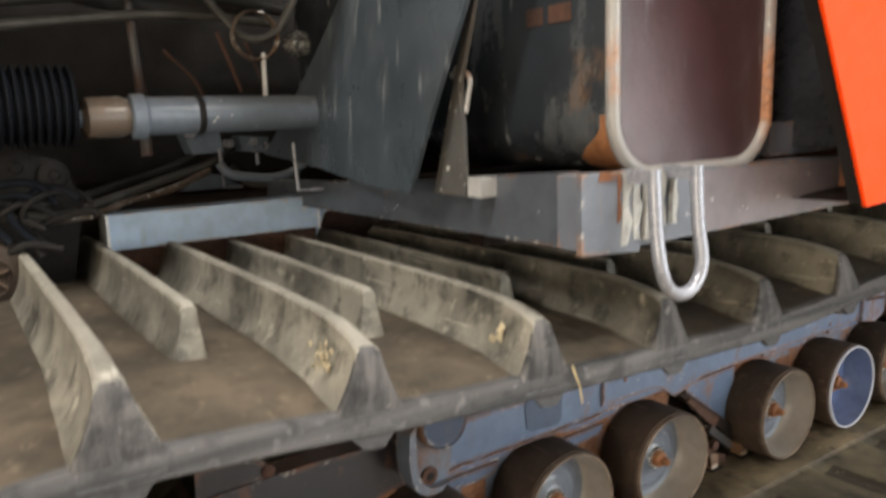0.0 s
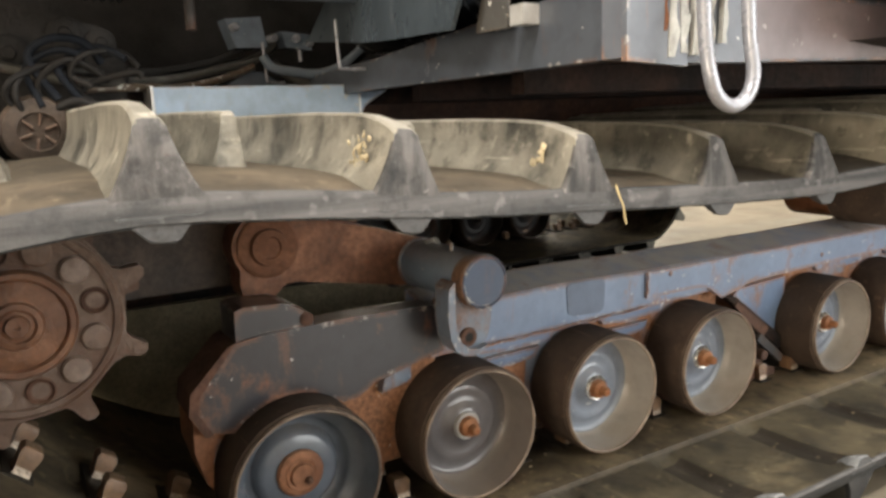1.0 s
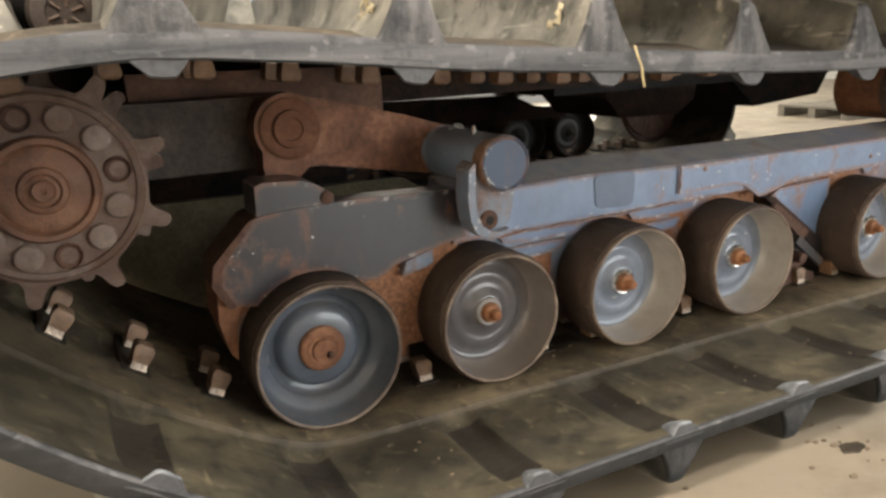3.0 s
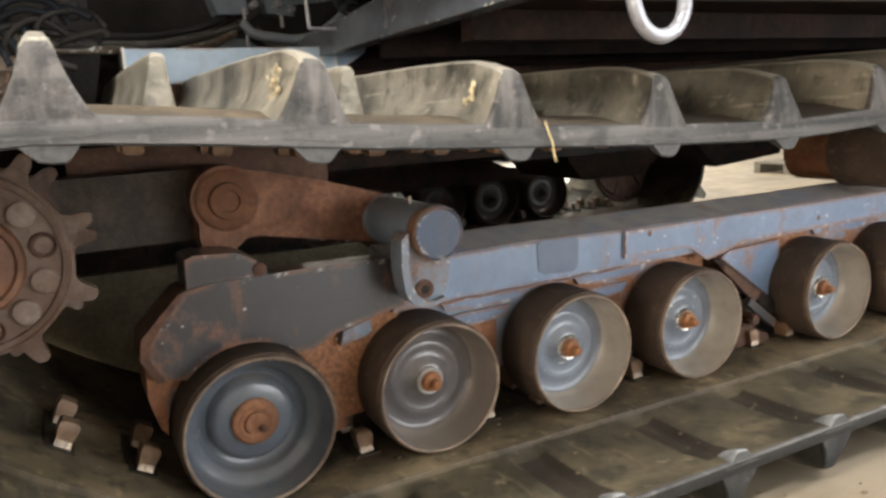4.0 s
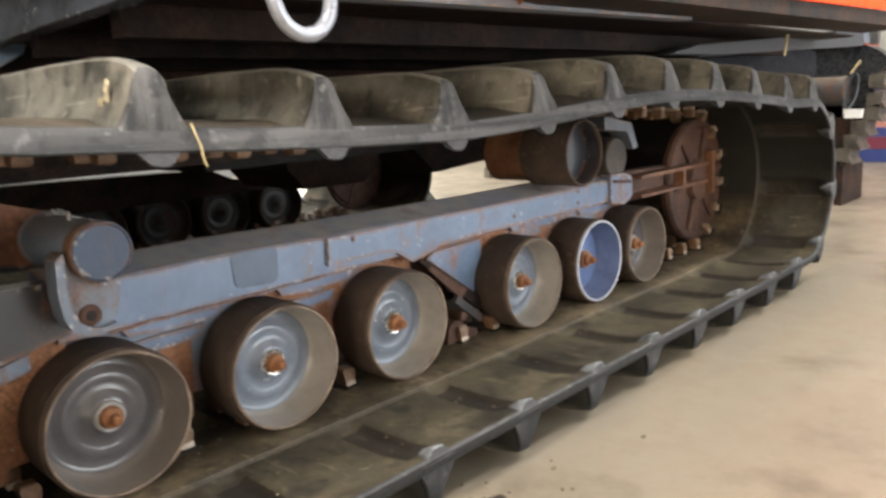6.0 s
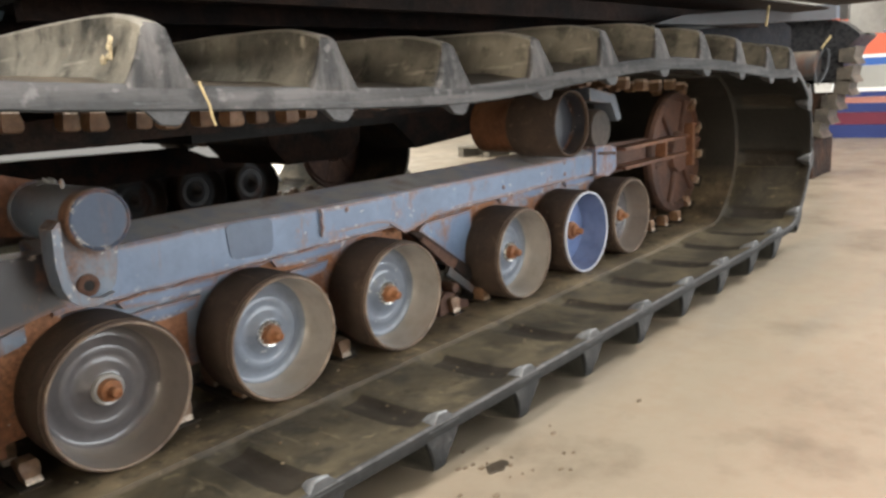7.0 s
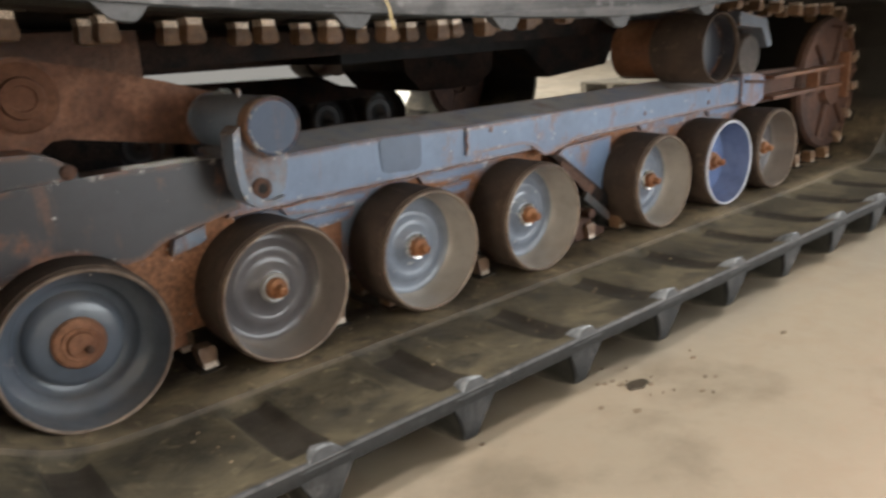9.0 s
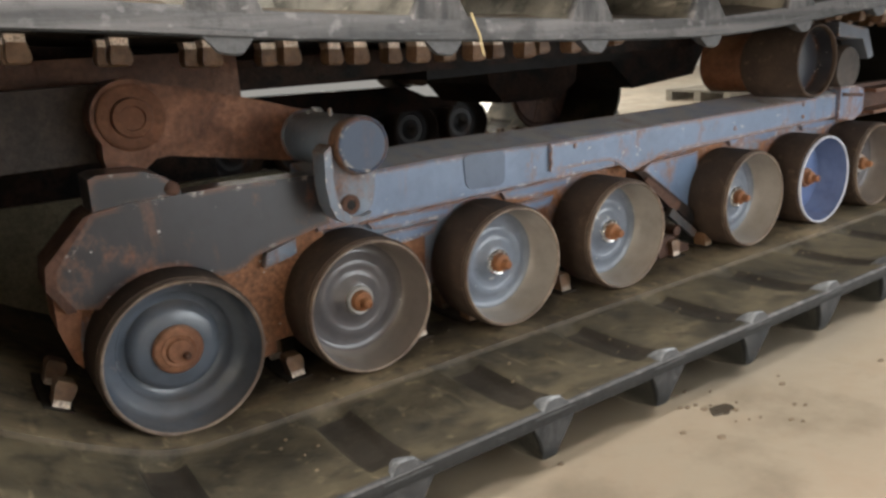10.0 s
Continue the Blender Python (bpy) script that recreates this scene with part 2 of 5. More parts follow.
# Up-slope range also darkens the rear loop, where little light reaches.
M_BELT = rubber("track_rubber", (0.015, 0.014, 0.012), (0.132, 0.108, 0.067), 0.78, 0.5, dust_light=(-0.1, 0.8), spec=0.3, mottle=0.35)
# Dusty, and paler still in place of light missing inside the belt.
M_BELT_IN = rubber("dusty_lightened_path_rubber", (0.018, 0.016, 0.013), (0.258, 0.203, 0.127), 0.85, 0.55, dust_light=(0.25, 0.85), spec=0.3, mottle=0.3)
M_BELT_OUT = rubber("dusty_tread_rubber", (0.04, 0.033, 0.025), (0.135, 0.105, 0.074), 0.85, 0.75, dust_light=(-0.3, 0.3), mottle=0.6)
# Darker rubber puts the shade of the cross grooves into their colour.
M_GROOVE = rubber("dark_groove_rubber", (0.018, 0.015, 0.012), (0.05, 0.04, 0.028), 0.5, 0.6, spec=0.25)
M_CREASE = rubber("rubbed_crease_rubber", (0.022, 0.019, 0.015), (0.13, 0.1, 0.064), 0.8, 0.5, dust_light=(-0.2, 0.75))
M_WORN = rubber("worn_lug_top", (0.16, 0.15, 0.13), (0.34, 0.32, 0.28), 0.75, 0.55, dust_light=(-0.4, 0.2))
M_EDGE = rubber("scuffed_track_edge", (0.016, 0.018, 0.02), (0.152, 0.145, 0.145), 0.85, 0.65, (6, 1, 1.2), dust_light=(-0.3, 0.2), spec=0.2)
M_LUG = rubber("lug_rubber", (0.024, 0.025, 0.023), (0.345, 0.32, 0.268), 0.85, 0.35, dust_light=(-0.16, 0.06), mottle=0.22)
M_WEDGE = rubber("pale_wedge_rubber", (0.055, 0.056, 0.06), (0.25, 0.262, 0.275), 0.9, 0.6, (9, 1, 1.5), dust_light=(-0.05, 0.45), spec=0.25)
M_GUIDE = rusty("worn_guide_steel", (0.13, 0.068, 0.034), (0.28, 0.165, 0.095), 0.45, 0.8, 0.7)
M_RUBBED = plain("rubbed_horn_steel", (0.6, 0.5, 0.41), 0.3, 0.4, 0.4, 60.0)
M_STEEL = plain("bare_steel", (0.62, 0.6, 0.57), 0.25, 0.9, 0.25, 40.0)
M_SILVER = plain("silver_paint", (0.27, 0.28, 0.32), 0.3, 0.3, 0.2, 7.0, 0.0003)
M_BRIGHT = plain("zinc_plate", (0.6, 0.6, 0.6), 0.4, 0.5, 0.25, 40.0)
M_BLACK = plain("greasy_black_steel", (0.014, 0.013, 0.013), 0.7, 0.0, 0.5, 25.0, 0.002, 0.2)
M_CAP = painted("dark_blue_cap_paint", (0.036, 0.056, 0.1), (0.16, 0.08, 0.05), 0.66, 0.76, 0.76, dusty=0.2, rough=0.55, worn=0.5, radius=0.008)
# Near-black mottled tone for the hull and other parts under the machine.
M_HULL = rusty("near_black_steel", (0.012, 0.011, 0.011), (0.05, 0.026, 0.017), 0.75, 0.1, 0.15)
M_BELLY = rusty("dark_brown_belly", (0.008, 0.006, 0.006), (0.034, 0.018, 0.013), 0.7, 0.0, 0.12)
M_PLASTIC = plain("black_plastic", (0.02, 0.021, 0.024), 0.3, 0.0, 0.3, 12.0, 0.001)
M_FLAP = scuffed("mud_flap_rubber", (0.042, 0.054, 0.066), (0.22, 0.24, 0.255), 0.62, 0.26, (0.5, 0.0, 0.0))
M_GREY = painted("grey_frame_paint", (0.125, 0.14, 0.172), (0.3, 0.14, 0.06), 0.66, 0.74, 0.74, dusty=0.3, worn=0.3)
M_CROSS = painted("dark_grey_glossy_paint", (0.07, 0.08, 0.098), (0.14, 0.07, 0.04), 0.62, 0.72, 0.76, dusty=0.2, rough=0.25, worn=0.2)
M_BLUE = painted("pale_blue_paint", (0.42, 0.57, 0.77), (0.3, 0.16, 0.08), 0.74, 0.82, 0.68, dusty=0.2, rough=0.3, worn=0.5)
M_MAROON = scuffed("dull_maroon_panel", (0.062, 0.034, 0.038), (0.3, 0.28, 0.3), 0.67, 0.3, (0.0, 0.5, 0.0))
M_RED = plain("orange_red_paint", (0.9, 0.062, 0.003), 0.5, 0.0, 0.05, 6.0, 0.0003, 0.12)
M_HOSE = plain("hose_rubber", (0.018, 0.018, 0.018), 0.5, 0.0, 0.4, 30.0)
M_HOSE_GREY = plain("dusty_hose", (0.06, 0.058, 0.053), 0.5, 0.0, 0.6, 30.0)
M_STRAW = plain("dry_straw", (0.45, 0.36, 0.19), 0.7, 0.0, 0.4, 90.0)
M_CRUMB = plain("dry_mud", (0.45, 0.385, 0.26), 0.85, 0.0, 0.35, 60.0)
M_CRUMB_DARK = plain("dark_mud", (0.14, 0.105, 0.065), 0.9, 0.0, 0.5, 60.0)
M_TEETH = rusty("tiller_steel", (0.04, 0.035, 0.03), (0.11, 0.095, 0.075), 0.6)


# Pale marks serve as scratches and as painted streaky reflections on the gloss.
M_TANK = scuffed("scratched_black_gloss", (0.022, 0.026, 0.031), (0.36, 0.37, 0.37), 0.63, 0.12, (0.4, 0.5, 0.0), rust=(0.14, 0.08, 0.045))
M_FLANGE = painted("bare_flange", (0.3, 0.29, 0.28), (0.36, 0.17, 0.09), 0.56, 0.66, 0.7, dusty=0.1, rough=0.3)
M_ZINC = painted("scratched_zinc", (0.07, 0.068, 0.066), (0.1, 0.08, 0.06), 0.55, 0.7, 0.7, dusty=0.2, worn=0.5)
M_COLLAR = painted("worn_brass_collar", (0.13, 0.1, 0.078), (0.2, 0.1, 0.05), 0.5, 0.65, 0.62, dusty=0.2, rough=0.3)
M_WHITE = plain("white_paint", (0.75, 0.75, 0.74), 0.5, 0.0, 0.06, 6.0)
M_BAND_BLUE = plain("deep_blue_paint", (0.012, 0.025, 0.12), 0.5, 0.0, 0.15, 4.0)
M_BAND_SKY = plain("bright_blue_paint", (0.03, 0.1, 0.34), 0.5, 0.0, 0.15, 4.0)
M_BAND_MAROON = plain("maroon_paint", (0.11, 0.012, 0.03), 0.5, 0.0, 0.15, 4.0)
M_BAND_PINK = plain("faded_red_paint", (0.36, 0.15, 0.12), 0.5, 0.0, 0.15, 4.0)
M_BAND_RED = plain("coral_red_paint", (0.6, 0.12, 0.065), 0.5, 0.0, 0.1, 4.0)
M_BAND_GREY = plain("pale_grey_paint", (0.26, 0.26, 0.245), 0.5, 0.0, 0.15, 4.0)
M_CLEAR = plain("milky_plastic", (0.36, 0.35, 0.33), 0.2, 0.0, 0.4, 8.0)
M_WOOD = plain("dark_pallet_wood", (0.13, 0.115, 0.09), 0.75, 0.0, 0.35, 20.0)


def floor_material():
    k = Nodes("sealed_concrete")
    a, c, d = k.noise(0.5, 8.0), k.noise(4.0, 9.0, 0.65, shift=3.0), k.noise(60.0, 6.0, shift=5.0)
    tone = k.mix(k.ramp(a, 0.35, 0.7), (0.22, 0.183, 0.138), (0.305, 0.258, 0.197))
    tone = k.mix(k.ramp(c, 0.48, 0.6, 0.0, 0.5), tone, (0.235, 0.185, 0.135))
    tone = k.mix(k.ramp(d, 0.62, 0.75, 0.0, 0.3), tone, (0.3, 0.24, 0.19))
    blotch = k.noise(1.7, 9.0, 0.62, shift=41.0)
    tone = k.mix(k.ramp(blotch, 0.52, 0.63, 0.0, 0.8), tone, (0.15, 0.122, 0.09))
    tone = k.mix(k.ramp(k.noise(7.0, 6.0, 0.6, shift=47.0), 0.6, 0.7, 0.0, 0.4), tone, (0.17, 0.14, 0.105))
    smear = k.noise(1.2, 5.0, 0.5, stretch=(0.5, 2.2, 1.0), shift=21.0)
    tone = k.mix(k.ramp(smear, 0.5, 0.64, 0.0, 0.75), tone, (0.21, 0.185, 0.15))
    return k.done(tone, k.ramp(c, 0.3, 0.7, 0.28, 0.5), 0.0, k.ramp(k.noise(25.0, 8.0), 0.2, 0.8), 0.0008)


def wall_material(name, base):
    k = Nodes(name)
    a, c = k.noise(0.8, 6.0), k.noise(18.0, 6.0, shift=3.0)
    tone = k.mix(k.ramp(a, 0.3, 0.7), tuple(x * 0.88 for x in base), base)
    tone = k.mix(k.ramp(c, 0.5, 0.8, 0.0, 0.2), tone, tuple(x * 0.7 for x in base))
    return k.done(tone, 0.7, 0.0, k.ramp(c, 0.2, 0.8), 0.002)


M_FLOOR = floor_material()
M_RUN = plain("pale_paint_run", (0.36, 0.36, 0.345), 0.45, 0.0, 0.5, 60.0, 0.002)
M_WALL = wall_material("painted_wall", (0.76, 0.75, 0.71))
M_CEIL = wall_material("ceiling_sheet", (0.7, 0.7, 0.69))
M_SPECK = plain("faint_oil_speck", (0.13, 0.1, 0.07), 0.35, 0.0, 0.4, 30.0, 0.0003)
M_OIL = plain("oil_spot", (0.05, 0.04, 0.03), 0.35, 0.0, 0.4, 30.0, 0.0003)


# ---- mesh helpers ----
def part(name, bm, material, parent=None, label="", smooth=None):
    """Links a bmesh as one mesh object; smooth: degrees under which edges are shaded smooth."""
    bmesh.ops.recalc_face_normals(bm, faces=bm.faces)
    me = bpy.data.meshes.new(name)
    if smooth is not None:
        for f in bm.faces:
            f.smooth = True
        for e in bm.edges:
            e.smooth = len(e.link_faces) == 2 and e.calc_face_angle(0) < radians(smooth)
    bm.to_mesh(me)
    bm.free()
    for m in material if isinstance(material, (list, tuple)) else (material,):
        me.materials.append(m)
    ob = new(name, me)
    ob.parent = parent
    if label:
        tagged(ob, label=label)
    return ob


def bevel(bm, width, segments=2, angle=30):
    es = [e for e in bm.edges if len(e.link_faces) == 2 and e.calc_face_angle(0) > radians(angle)]
    if es:
        bmesh.ops.bevel(bm, geom=es, offset=width, segments=segments, affect="EDGES", clamp_overlap=True)


def box(bm, x0, x1, y0, y1, z0, z1):
    v = [bm.verts.new((x, y, z)) for x in (x0, x1) for y in (y0, y1) for z in (z0, z1)]
    for q in ((0, 1, 3, 2), (4, 6, 7, 5), (0, 4, 5, 1), (2, 3, 7, 6), (0, 2, 6, 4), (1, 5, 7, 3)):
        bm.faces.new([v[i] for i in q])
    return bm


def boxed(*dims, width=0.004, segments=2):
    bm = box(bmesh.new(), *dims)
    bevel(bm, width, segments)
    return bm


def slab(pts, y0, y1, width=0.0, bm=None):
    """A polygon in x and z, given thickness from y0 to y1."""
    own = bm is None
    bm = bm or bmesh.new()
    a = [bm.verts.new((x, y0, z)) for x, z in pts]
    b = [bm.verts.new((x, y1, z)) for x, z in pts]
    bm.faces.new(a)
    bm.faces.new(b[::-1])
    n = len(pts)
    for i in range(n):
        bm.faces.new((a[i], b[i], b[(i + 1) % n], a[(i + 1) % n]))
    if own and width:
        bevel(bm, width)
    return bm


def lathe(profile, segments=48, bm=None, cx=0.0, cz=0.0):
    """Turns a profile of (radius, y) round the y axis through (cx, cz)."""
    bm = bm or bmesh.new()
    rings = []
    for r, y in profile:
        if r < 1e-5:
            rings.append([bm.verts.new((cx, y, cz))])
        else:
            rings.append([bm.verts.new((cx + r * math.cos(2 * math.pi * i / segments), y, cz + r * math.sin(2 * math.pi * i / segments))) for i in range(segments)])
    for a, b in zip(rings, rings[1:]):
        for i in range(segments):
            j = (i + 1) % segments
            if len(a) == 1 and len(b) > 1:
                bm.faces.new((a[0], b[i], b[j]))
            elif len(b) == 1 and len(a) > 1:
                bm.faces.new((a[i], b[0], a[j]))
            elif len(a) > 1:
                bm.faces.new((a[i], b[i], b[j], a[j]))
    return bm


def tube(points, radius, segments=10, bm=None, steps=6):
    """A round tube along a smooth line through the points."""
    bm = bm or bmesh.new()
    pts = [Vector(p) for p in points]
    line = []
    for i in range(len(pts) - 1):
        p0, p1, p2, p3 = pts[max(i - 1, 0)], pts[i], pts[i + 1], pts[min(i + 2, len(pts) - 1)]
        for s in range(steps):
            u = s / steps
            line.append(0.5 * (2 * p1 + (p2 - p0) * u + (2 * p0 - 5 * p1 + 4 * p2 - p3) * u * u + (3 * p1 - p0 - 3 * p2 + p3) * u ** 3))
    line.append(pts[-1])
    rings, side = [], None
    for i, p in enumerate(line):
        t = (line[min(i + 1, len(line) - 1)] - line[max(i - 1, 0)]).normalized()
        if side is None:
            side = t.orthogonal().normalized()
        side = (side - t * side.dot(t)).normalized()
        up = t.cross(side)
        rings.append([bm.verts.new(p + radius * (side * math.cos(2 * math.pi * k / segments) + up * math.sin(2 * math.pi * k / segments))) for k in range(segments)])
    for a, b in zip(rings, rings[1:]):
        for k in range(segments):
            bm.faces.new((a[k], b[k], b[(k + 1) % segments], a[(k + 1) % segments]))
    bm.faces.new(rings[0][::-1])
    bm.faces.new(rings[-1])
    return bm


def shared(ob, m, parent=None):
    """Another object on the same mesh, at the pose m, with the children of the first."""
    c = copy_thing(ob, m)
    c.parent = parent or ob.parent
    return c


def arc(cx, cz, r, a0, a1, n):
    return [(cx + r * math.cos(radians(a0 + (a1 - a0) * i / n)), cz + r * math.sin(radians(a0 + (a1 - a0) * i / n))) for i in range(n + 1)]


# ---- the room ----
floor = part("floor", box(bmesh.new(), -9, 15, -7, 10, FLOOR - 0.2, FLOOR), M_FLOOR)
tagged(floor, "pale beige sealed concrete workshop floor with oil spots", "floor", kind="structure")
w = part("wall_east", box(bmesh.new(), 15, 15.2, -7.2, 10.2, FLOOR - 0.2, CEILING), M_WALL)
tagged(w, "plain pale painted workshop wall", "wall", kind="structure")
bm = bmesh.new()
for y0, y1, z0 in ((-7.2, WEST_OPENING[0], FLOOR - 0.2), (WEST_OPENING[0], WEST_OPENING[1], WEST_OPENING[2]), (WEST_OPENING[1], 10.2, FLOOR - 0.2)):
    box(bm, -9.2, -9, y0, y1, z0, CEILING)
tagged(part("wall_west", bm, M_WALL), "pale painted workshop wall with an opening added for light", "wall", kind="structure")
bm = bmesh.new()
for x0, x1, z0 in ((-9, GATE[0], FLOOR - 0.2), (GATE[0], GATE[1], GATE[2]), (GATE[1], 15, FLOOR - 0.2)):
    box(bm, x0, x1, -7.2, -7, z0, CEILING)
wall_n = bmesh.new()
for dims in ((-9, NORTH_GATE[0], 10, 10.2, FLOOR - 0.2, CEILING), (NORTH_GATE[1], 15, 10, 10.2, FLOOR - 0.2, CEILING), (NORTH_GATE[0], NORTH_GATE[1], 10, 10.2, NORTH_GATE[2], CEILING)):
    box(wall_n, *dims)
tagged(part("wall_north", wall_n, M_WALL), "pale workshop wall with a bright open gate", "wall", kind="structure")
tagged(part("wall_south", bm, M_WALL), "pale workshop wall with a wide open gate", "wall", kind="structure")
ceiling = part("ceiling", box(bmesh.new(), -9.2, 15.2, -7.2, 10.2, CEILING + 0.003, CEILING + 0.2), M_CEIL)
tagged(ceiling, "grey sheet ceiling over the workshop", "ceiling", kind="structure")

area_lamp((GATE[0] + GATE[1]) / 2, -6.98, GATE[2] / 2 + 0.1, GATE[1] - GATE[0] - 0.2, GATE[2] - 0.2, GATE_POWER, (0.93, 0.98, 1.0)).matrix_world = pose((GATE[0] + GATE[1]) / 2, -6.95, GATE[2] / 2 + 0.05, 90, 0, 0)

area_lamp(0, 0, 0, NORTH_GATE[1] - NORTH_GATE[0] - 0.2, NORTH_GATE[2] - 0.2, NORTH_POWER, (1.0, 0.95, 0.83)).matrix_world = pose((NORTH_GATE[0] + NORTH_GATE[1]) / 2, 9.95, NORTH_GATE[2] / 2 + 0.05, -90, 0, 0)

# Fill light in the west opening, added to brighten left-facing lugs.
area_lamp(0, 0, 0, WEST_OPENING[1] - WEST_OPENING[0] - 0.2, WEST_OPENING[2] - 0.2, WEST_POWER, (1.0, 0.85, 0.66)).matrix_world = pose(-8.95, (WEST_OPENING[0] + WEST_OPENING[1]) / 2, WEST_OPENING[2] / 2 + 0.05, 90, 0, -90)

lamp_housing = None
for x, y in LAMPS:
    area_lamp(x, y, CEILING - 0.125, 1.5, 0.5, LAMP_POWER, (1.0, 0.965, 0.9))
    if lamp_housing is None:
        lamp_housing = part("ceiling_lamp", boxed(-0.8, 0.8, -0.3, 0.3, -0.1, 0.003), M_SILVER)
        tagged(lamp_housing, "flat grey workshop lamp fixed under the ceiling", "ceiling lamp", "workshop lamps")
        lamp_housing.matrix_basis = pose(x, y, CEILING)
    else:
        copy_thing(lamp_housing, pose(x, y, CEILING))

# ---- the snow groomer ----
groomer = new("snow_groomer")
tagged(groomer, "worn orange-red snow groomer with wide rubber tracks and rusty wheels", "snow groomer")

# The track: a closed line along the belt's inner face, anticlockwise in x and z.
Y_OUT, Y_IN = -0.53, 1.03
BELT = 0.034
DROOP = 0.028
SPROCKET, IDLER = (-0.52, 0.745), (3.77, 0.505)
WHEEL_R, WHEEL_Z = 0.185, 0.28
WHEELS = [0.028, 0.512, 0.988, 1.47, 2.162, 2.638, 3.06]


def droop(y):
    """How far the unloaded outer edge of the belt bends inward to the wheels."""
    u = max(0.0, min(1.0, (-0.33 - y) / 0.2))
    return DROOP * u * u * (3 - 2 * u) * (0.75 + 0.25 * u)


def track_line():
    knots = [(x, 0.095) for x in (0.1, 0.5, 1.0, 1.5, 2.0, 2.5, 3.0, 3.3)]
    knots += [(3.55, 0.103)] + arc(*IDLER, 0.39 + DROOP, -75, 78, 9)
    upper = [(3.55, 0.893), (3.2, 0.921), (2.83, 0.947), (2.36, 0.961), (2.0, 0.949), (1.67, 0.927), (1.3, 0.907), (1.0, 0.911), (0.7, 0.924),
             (0.45, 0.938), (0.15, 0.957), (-0.14, 0.984), (-0.36, 0.996)]
    knots += [(x, z + DROOP) for x, z in upper]
    knots += arc(*SPROCKET, 0.236 + DROOP, 95, 228, 8)
    knots += [(-0.51, 0.384), (-0.35, 0.27), (-0.2, 0.178), (-0.06, 0.112)]
    n, fine = len(knots), []
    for i in range(n):
        p0, p1, p2, p3 = (Vector(knots[(i + k) % n]) for k in (-1, 0, 1, 2))
        for s in range(24):
            u = s / 24
            fine.append(0.5 * (2 * p1 + (p2 - p0) * u + (2 * p0 - 5 * p1 + 4 * p2 - p3) * u * u + (3 * p1 - p0 - 3 * p2 + p3) * u ** 3))
    far = [0.0]
    for a, b in zip(fine, fine[1:] + fine[:1]):
        far.append(far[-1] + (b - a).length)
    return fine, far


LINE, FAR = track_line()
LENGTH = FAR[-1]


def on_track(s):
    """Place, and unit tangent, s metres along the belt's inner face."""
    s %= LENGTH
    i = min(int(np.searchsorted(FAR, s, side="right")) - 1, len(LINE) - 1)
    u = (s - FAR[i]) / (FAR[i + 1] - FAR[i])
    p = LINE[i].lerp(LINE[(i + 1) % len(LINE)], u)
    a, b = LINE[(i - 3) % len(LINE)], LINE[(i + 4) % len(LINE)]
    return p, (b - a).normalized()


def belt_mesh():
    """The belt: a section of (y, outward, groove share) carried along the line, with a cross groove over every lug."""
    # The rim face tilts so its colour pales above and darkens below.
    section = [(Y_OUT, 0.001, 0), (Y_OUT + 0.004, -0.003, 0), (Y_OUT + 0.014, -0.003, 0), (-0.49, 0.002, 0), (-0.465, 0.003, 0), (-0.445, 0.003, 1), (-0.38, 0.003, 1), (-0.28, 0.003, 1), (-0.16, 0.003, 1), (-0.126, 0.003, 0.2), (-0.118, 0.002, 0), (-0.108, -0.007, 0), (-0.09, -0.006, 0), (0.12, -0.002, 0),
               (0.14, 0.006, 0), (0.27, 0.006, 0), (0.29, 0.0, 0), (0.60, 0.0, 0), (0.64, 0.003, 0), (Y_IN - 0.012, 0.003, 0), (Y_IN, 0.008, 0), (Y_IN, BELT - 0.006, 0), (Y_IN - 0.01, BELT, 0),
               (0.6, BELT + 0.002, 0), (0.25, BELT, 0), (-0.2, BELT + 0.001, 0), (-0.3, BELT, 0), (-0.38, BELT, 0), (-0.44, BELT, 0), (-0.49, BELT + 0.002, 0), (Y_OUT + 0.022, BELT + 0.007, 0), (Y_OUT + 0.013, BELT + 0.006, 0), (Y_OUT + 0.009, BELT + 0.001, 0)]
    bm, rings, per, deep_here = bmesh.new(), [], 36, []
    for i in range(COUNT * per):
        f = i / per
        p, t = on_track(lug_s(f))
        out = Vector((t.y, -t.x))
        off = (f % 1 + 0.5) % 1 - 0.5
        groove = 0.017 * max(0.0, min(1.0, (off + 0.13) / 0.03)) * max(0.0, min(1.0, (0.15 - off) / 0.07))
        deep_here.append(groove > 0.008)
        rough = 0.0012 * noise.noise(Vector((f * 9, 0.0, 3.0)))
        rings.append([bm.verts.new((p.x + out.x * (o - droop(y) + g * groove + rough), y + rough, p.y + out.y * (o - droop(y) + g * groove + rough))) for y, o, g in section])
    for i in range(len(rings)):
        a, b = rings[i], rings[(i + 1) % len(rings)]
        for k in range(len(section)):
            j = (k + 1) % len(section)
            f = bm.faces.new((a[k], b[k], b[j], a[j]))
            if section[k][2] + section[j][2] > 1.5 and deep_here[i]:
                f.material_index = 3
            elif section[k][1] < 0.02 and min(section[k][0], section[j][0]) > -0.112:
                f.material_index = 5
            elif section[k][0] == -0.118:
                f.material_index = 4
            elif section[k][1] > 0.03 and section[j][1] > 0.03:
                f.material_index = 2 if max(section[k][0], section[j][0]) > -0.485 else 1
            elif max(section[k][0], section[j][0]) < Y_OUT + 0.027:
                f.material_index = 1
    return bm


def loft(bm, sections):
    rings = [[bm.verts.new(p) for p in sec] for sec in sections]
    n = len(rings[0])
    for a, b in zip(rings, rings[1:]):
        for k in range(n):
            bm.faces.new((a[k], b[k], b[(k + 1) % n], a[(k + 1) % n]))
    bm.faces.new(rings[0])
    bm.faces.new(rings[-1][::-1])
    return bm


